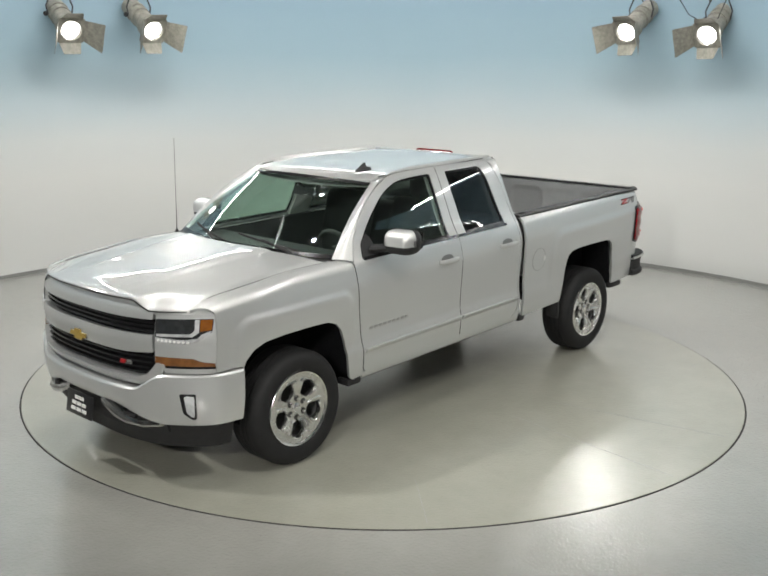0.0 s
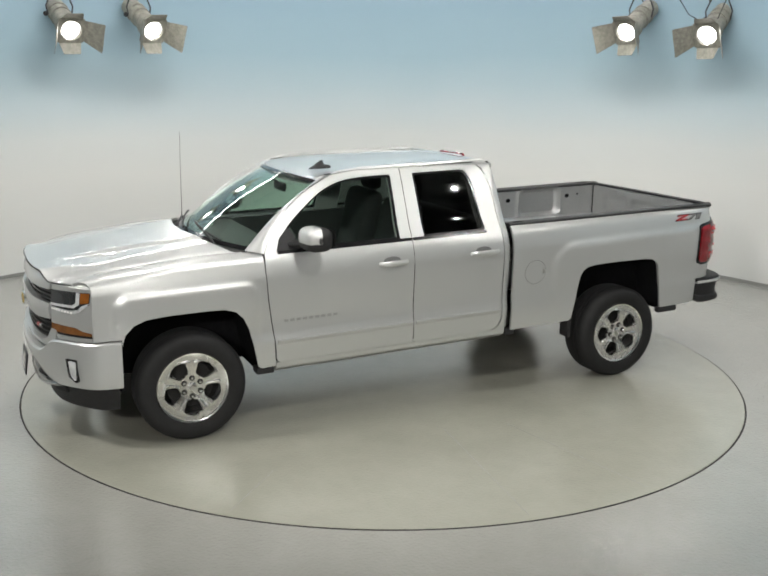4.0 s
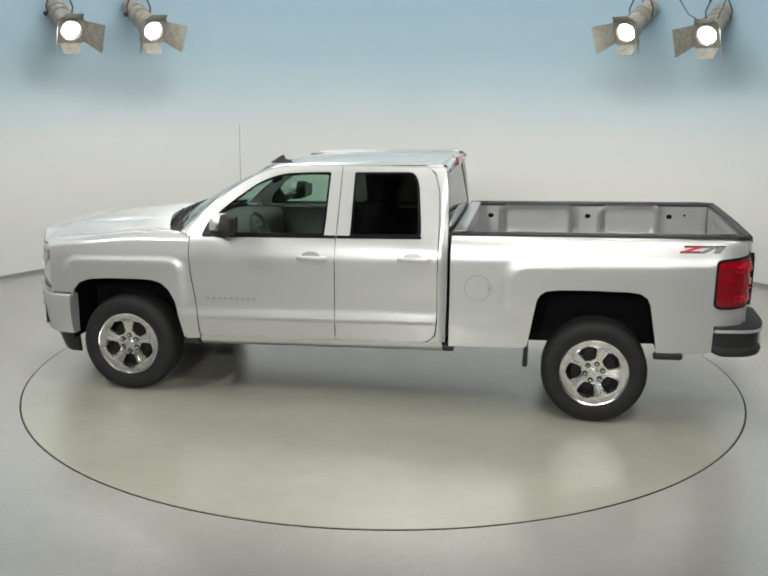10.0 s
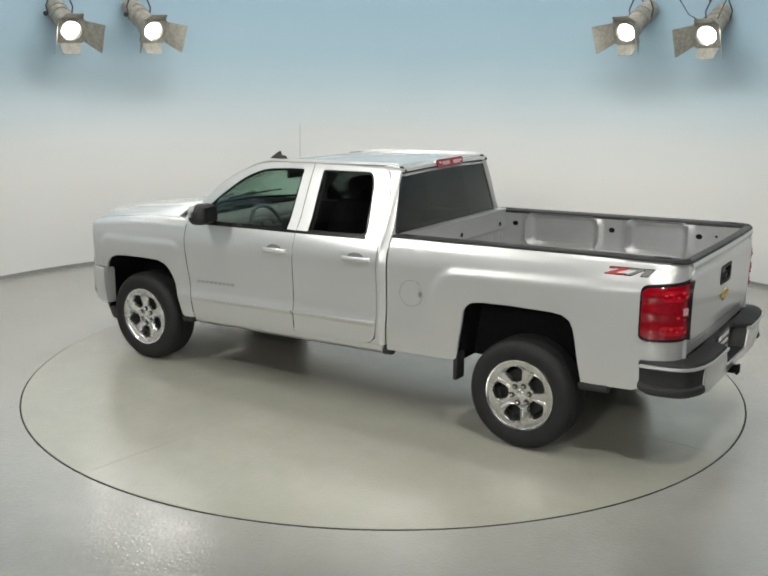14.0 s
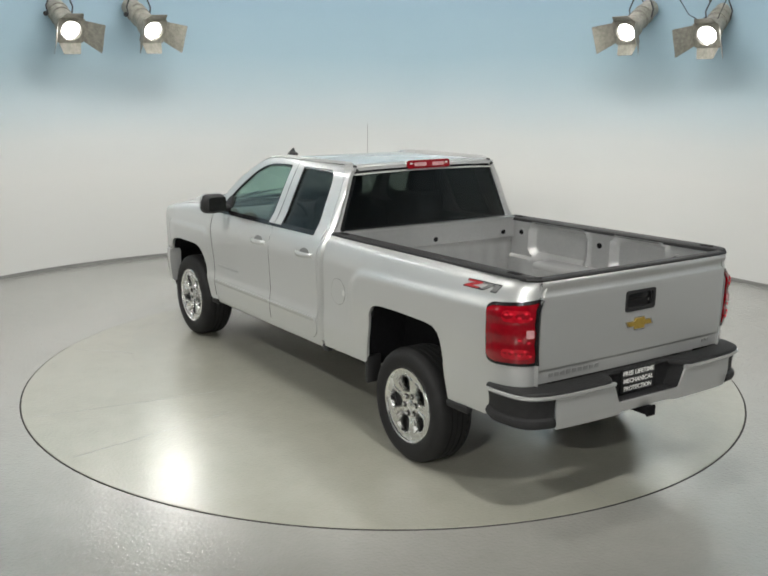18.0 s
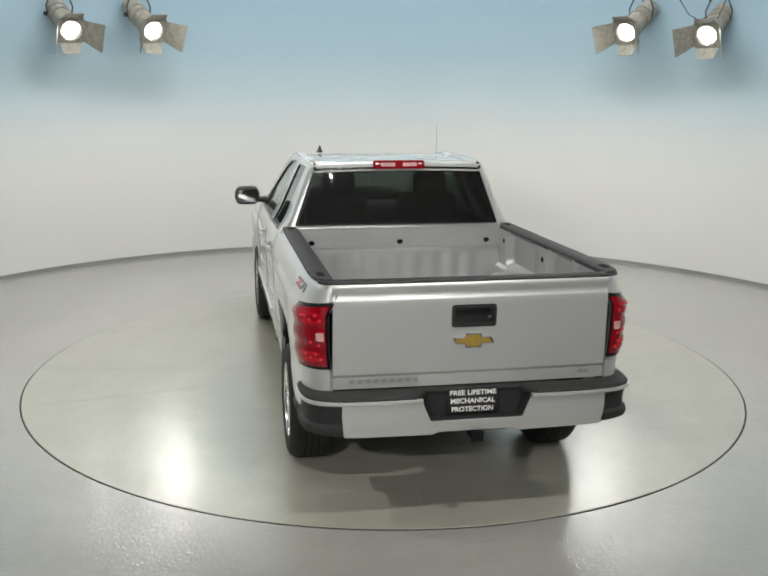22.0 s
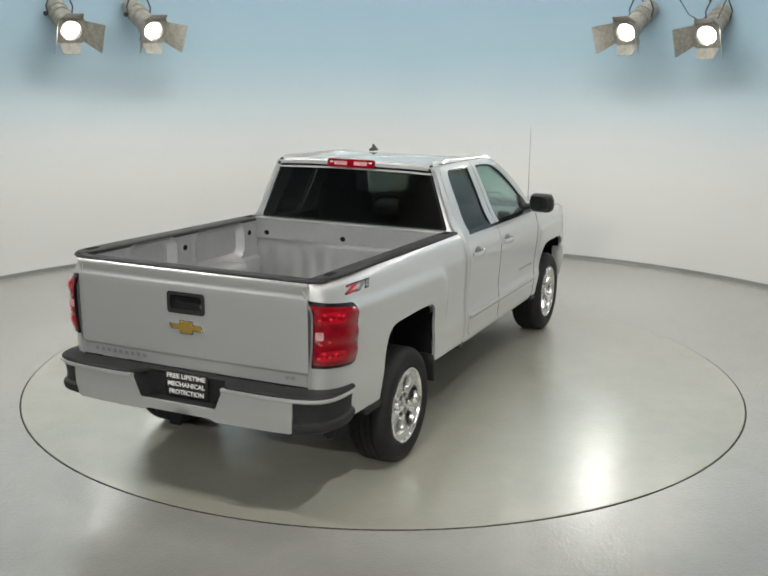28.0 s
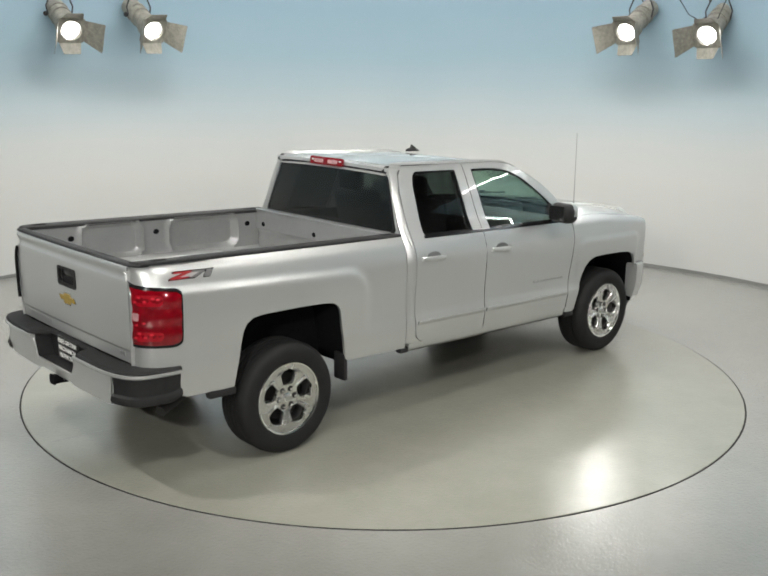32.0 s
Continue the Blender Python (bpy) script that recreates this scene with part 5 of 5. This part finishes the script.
    P("tailgate_cap", sweep(None, [[(-2.73 - a - .012 * (1 - (y / .87) ** 2) + .05 * sstep(.80, .88, abs(y)), y, z) for a, z in ((0, 1.325), (.054, 1.325), (.060, 1.333), (.052, 1.342), (.01, 1.347), (-.006, 1.340))] for y in [-.87 + .058 * k for k in range(31)]]), BLACK, "black plastic tailgate cap", tg)
    hdl = P("tailgate_handle_bezel", sheet(rounded([(-.130, 1.064), (.130, 1.064), (.130, 1.194), (-.130, 1.194)], .022, 4), tgm(.006), .02, (rounded([(-.112, 1.085), (.112, 1.085), (.112, 1.175), (-.112, 1.175)], .02, 4),), (.1, .1), (1, 0, 0)), BLACK, "black tailgate handle", tg)
    P("handle_recess", box(-2.765, 0, 1.13, .03, .245, .115, .004), BLACK, "", hdl)
    P("handle_lever", box(-2.785, 0, 1.148, .018, .20, .042, .008), BLACKGLOSS, "", hdl)
    P("lock_cylinder", disc(.012, .01, 14, "x", (-2.790, -.095, 1.115)), CHROME, "", hdl)
    P("emblem_rim", sheet([(p[0] * 1.10, .984 + p[1] * 1.06) for p in cross], tgm(.006), .01, (), (.2, .2), (1, 0, 0)), CHROME, "bright rim of the emblem", tg)
    P("emblem", sheet([(p[0] * .96, .984 + p[1] * .82) for p in cross], tgm(.011), .01, (), (.2, .2), (1, 0, 0)), GOLD, "gold cross-shaped emblem", tg)
    for k in range(9):
        y = .705 - k * .0455
        P("lettering_bar", sheet(rect(y - .030, .752, y, .778, .004), tgm(.003), .004, (), (.1, .1), (1, 0, 0)), LETTER, "raised silver lettering, not legible", tg)
    for y in (-.655, -.69):
        P("lettering_bar", sheet(rect(y - .018, .755, y + .010, .778, .004), tgm(.003), .004, (), (.1, .1), (1, 0, 0)), LETTER, "", tg)

    def inner_gate(y, z):
        d = 0.0
        for cy in (-.42, .0, .42):
            dy, dz = abs(y - cy) - .13, abs(z - 1.06) - .13
            q = math.hypot(max(dy, 0), max(dz, 0)) + min(max(dy, dz), 0) - .05
            d += .014 * sstep(.012, -.012, q)
        return (-2.722 - d, y, z)
    P("tailgate_inner_panel", sheet([(-.79, .80), (.79, .80), (.79, 1.318), (-.79, 1.318)], inner_gate, .012, (), (.024, .024), (-1, 0, 0)), BEDSILVER, "pressed silver inner panel", tg)

    # ---------------- rear bumper
    secs = []
    for k in range(65):
        w = RBUMP_L * (2 * k / 64 - 1)
        x, y, nx, ny = RBUMP(w)
        inx = lambda d: (-(x - nx * d), y - ny * d)
        q = .115 * sstep(.325, .29, abs(w))
        secs.append([(*inx(min(.15, d + q)), z) for d, z in ((.0, .684), (-.004, .700), (.006, .711), (.03, .715), (.14, .716), (.15, .69), (.10, .676))])
    rbp = P("rear_bumper_step", sweep(None, secs), DARKGREY, "dark textured step pad of the rear bumper", sharp=30)
    face = [(-.755, .478), (-.25, .472), (-.22, .488), (.22, .488), (.25, .472), (.755, .478), (.765, .60), (.765, .672), (.315, .672), (.265, .552), (-.265, .552), (-.315, .672), (-.765, .672), (-.765, .60)]
    P("bumper_face", sheet(rounded(face, .010, 3), lambda w, z: rb(w, z, -.004 - .20 * max(0, .56 - z)), .012, (), (.07, .03), (1, 0, 0)), PAINT, "silver rear bumper face", rbp)
    for s in (1, -1):
        ws = [.315 + (RBUMP_L - .01 - .315) * k / 24 for k in range(25)]
        P("bumper_trim", sweep(None, [[rb(s * w, z, o) for o, z in ((.004, .668), (.012, .676), (.010, .690), (.0, .694), (-.02, .690), (-.02, .668))] for w in ws]), PAINT, "bright bumper edge strip", rbp)
        ws = [.765 + (RBUMP_L - .765) * k / 16 for k in range(17)]
        P("bumper_end", sweep(None, [[rb(s * w, z + .030 * max(0, (k - len(ws) + 4) / 3) ** 2 * (.672 - z) / .18, o) for o, z in ((-.03, .672), (-.012, .665), (-.020, .60), (-.020, .556), (-.002, .544), (.005, .520), (-.002, .500), (-.024, .488), (-.12, .49), (-.12, .672))] for k, w in enumerate(ws)]), BLACK, "black corner step of the rear bumper", rbp)
    P("plate_recess", sheet([(-.325, .708), (.325, .708), (.27, .548), (-.27, .548)], lambda w, z: rb(w, z, -.128), .02, (), (.1, .03), (1, 0, 0)), BLACK, "black plate recess", rbp)
    for s in (1, -1):
        P("plate_recess_side", slab(lambda u, v: rb(s * (.266 + .062 * u), .548 + .150 * u, -.012 - .125 * v), 4, 3, (0, s * .010, 0)), BLACK, "", rbp)
    P("plate_recess_floor", slab(lambda u, v: rb(-.30 + .60 * u, .546, -.012 - .125 * v), 6, 3, (0, 0, -.010)), BLACK, "", rbp)
    rp = P("rear_plate", box(-2.826, 0, .634, .010, .305, .160, .005), PLATEBLACK, "black dealer plate with white capitals", rbp)
    for k, txt in enumerate(("FREE LIFETIME", "MECHANICAL", "PROTECTION")):
        cu = bpy.data.curves.new("plate_text", "FONT")
        cu.body, cu.size, cu.align_x, cu.align_y, cu.extrude = txt, .039, "CENTER", "CENTER", .0012
        cu.offset = 0.0009
        tmp = bpy.data.objects.new("plate_text", cu)
        me = bpy.data.meshes.new_from_object(tmp)
        m = Matrix(((0, 0, -1, -2.8325), (-1, 0, 0, 0), (0, 1, 0, .682 - .049 * k), (0, 0, 0, 1)))
        me.transform(m)
        vs = [tuple(v.co) for v in me.vertices]
        wd = max(v[1] for v in vs) - min(v[1] for v in vs)
        target = (.272, .262, .245)[k]
        vs = [(v[0], v[1] * target / wd, v[2]) for v in vs]
        part("plate_text", (vs, [tuple(p.vertices) for p in me.polygons]), WHITEPRINT, rp, "white capitals on the plate")
        bpy.data.objects.remove(tmp)
    P("hitch_receiver", join(box(-2.86, 0, .458, .18, .062, .055, .01), box(-2.80, 0, .47, .05, .42, .05, .01), box(-2.945, 0, .458, .02, .076, .068, .01)), LINER, "black hitch receiver", rbp)

    # ---------------- underbody
    P("floor_pan", join(box(.35, 0, .50, 1.95, 1.70, .05, .01), box(-1.7, 0, .66, 2.0, 1.1, .04, .01), box(2.2, 0, .62, .8, 1.0, .05, .01)), UNDER, "black underbody")
    P("frame_rail", join(*[box(-.2, s * .42, .52, 5.0, .09, .13, .02) for s in (1, -1)]), UNDER)
    P("rear_axle", join(tube([(REAR_HUB, -.72, .40 + RAKE * REAR_HUB), (REAR_HUB, .72, .40 + RAKE * REAR_HUB)], .05, 12), lathe([(.001, -.14), (.1, -.12), (.15, -.03), (.15, .03), (.1, .12), (.001, .14)], 20, "x", (REAR_HUB, 0, .36))), UNDER)
    P("front_suspension", join(tube([(FRONT_HUB, -.72, .45), (FRONT_HUB, -.3, .48), (FRONT_HUB, .3, .48), (FRONT_HUB, .72, .45)], .045, 10), box(FRONT_HUB, 0, .47, .7, .7, .16, .04)), UNDER)
    P("exhaust_pipe", join(tube([(-.3, -.34, .47), (-1.4, -.36, .50), (-1.9, -.55, .62), (-2.25, -.72, .50), (-2.48, -.79, .45), (-2.58, -.83, .430)], .030, 12), tube([(-2.50, -.80, .447), (-2.645, -.855, .412)], .036, 14)), UNDER, "dark exhaust pipe")
    P("fuel_tank", box(-.2, .42, .50, 1.3, .5, .16, .05), UNDER)
    P("spare_tyre", lathe([(.16, -.1), (.36, -.1), (.40, -.04), (.40, .04), (.36, .1), (.16, .1)], 32, "z", (-2.38, 0, .60)), RUBBER)

    # ---------------- cabin
    for s in (1, -1):
        P("door_trim", sheet([(1.30, .55), (1.33, 1.30), (-.55, 1.30), (-.55, .55)], side_cab(s, -.06), .02, (), (.2, .08), (0, -s, 0)), DASH)
        for q in ([(.315, 1.30), (.10, 1.30), (.105, 1.80), (.30, 1.80)], [(-.40, 1.30), (-.60, 1.30), (-.57, 1.80), (-.36, 1.80)]):
            P("pillar_trim", sheet(q, side_cab(s, -.05), .015, (), (.2, .08), (0, -s, 0)), REARWALL, "light grey pillar trim")
    P("headliner", slab(lambda u, v: (roof(u, v)[0], roof(u, v)[1] * .98, roof(u, v)[2] - .045), 8, 10, (0, 0, -.01)), REARWALL, "grey headliner")
    P("dashboard", join(box(1.34, 0, 1.16, .50, 1.62, .30, .08, 3), box(1.15, .38, 1.22, .16, .42, .14, .05, 3), box(1.12, 0, 1.08, .14, .34, .38, .04, 3)), DASH, "dark dashboard")
    P("centre_console", box(.55, 0, .80, 1.0, .30, .40, .05, 3), DASH)
    sw = P("steering_wheel", moved(join(lathe([(.19 + .016 * math.cos(a), .016 * math.sin(a)) for a in [2 * math.pi * j / 10 for j in range(10)]], 32, "x"), box(0, 0, 0, .04, .13, .11, .03, 3), box(0, 0, -.01, .025, .37, .035, .01), box(0, 0, -.10, .025, .04, .16, .01)), pose(.95, .38, 1.235, 0, 24, 0)), DASH, "dark steering wheel")
    for y in (.38, -.38):
        st = P("front_seat", join(box(.42, y, .86, .54, .52, .20, .08, 3), moved(box(0, 0, .32, .17, .50, .66, .07, 3), pose(.17, y, .90, 0, -14, 0))), SEATCLOTH, "dark cloth front seat")
        P("headrest", join(box(-.03, y, 1.62, .11, .27, .19, .05, 3), tube([(-.02, y + .06, 1.5), (-.03, y + .06, 1.6)], .008, 6), tube([(-.02, y - .06, 1.5), (-.03, y - .06, 1.6)], .008, 6)), SEATCLOTH, "", st)
    bench = P("rear_seat", join(box(-.36, 0, .86, .42, 1.40, .18, .06, 3), moved(box(0, 0, .23, .14, 1.40, .46, .05, 3), pose(-.54, 0, .90, 0, -4, 0))), SEATCLOTH, "dark cloth rear bench")
    P("inside_mirror", join(box(.93, 0, 1.66, .03, .24, .07, .012), tube([(.94, 0, 1.68), (1.0, 0, 1.73)], .01, 6)), BLACK, "black inside mirror")
    return t


def windshield_at(u, v):
    """A point of the windshield: u from base to top, v from right edge to left edge."""
    b = Vector((1.475 + .230 * (1 - v * v), .832 * v, 1.338 + .022 * (1 - v * v)))
    tp = Vector((.865 + .07 * (1 - v * v), .618 * v, 1.766 + .018 * (1 - v * v)))
    k = .022 * math.sin(math.pi * u)
    return tuple(b.lerp(tp, u) + Vector((k, 0, k)))


build_room()
for row in DOWNLIGHTS:
    downlight(*row)
for bearing, w in WASHERS:
    c, s = math.cos(radians(bearing)), math.sin(radians(bearing))
    fill_washer((2.6 * c, 2.6 * s, CEILING - 0.36), (5.7 * c, 5.7 * s, 2.9), w)
for x, w in REAR_WASHERS:
    fill_washer((x, -9.6, CEILING - 0.25), (x, -12.5, 3.0), w)
for x, y, z, w in SPOTS:
    ceiling_spot(x, y, z, (x * 0.2, -0.2, 0.8), w)
for k, row in enumerate(STAGE):
    stage_lamp(*row, -1 if k < 2 else 1)
turntable = build_turntable()
truck = build_truck()


def motions():
    """The turntable and the truck on it turn at an even rate."""
    rows, disc_rows = [], []
    for k in range(33):
        h = -131.98 - 5.786 * k
        rows.append((float(k), pose(-math.sin(radians(h)) * 0.016, math.cos(radians(h)) * 0.016, 0, 0, 0, h)))
        disc_rows.append((float(k), pose(0, 0, 0, 0, 0, -5.786 * k)))
    walk(truck, rows)
    walk(turntable, disc_rows)


motions()
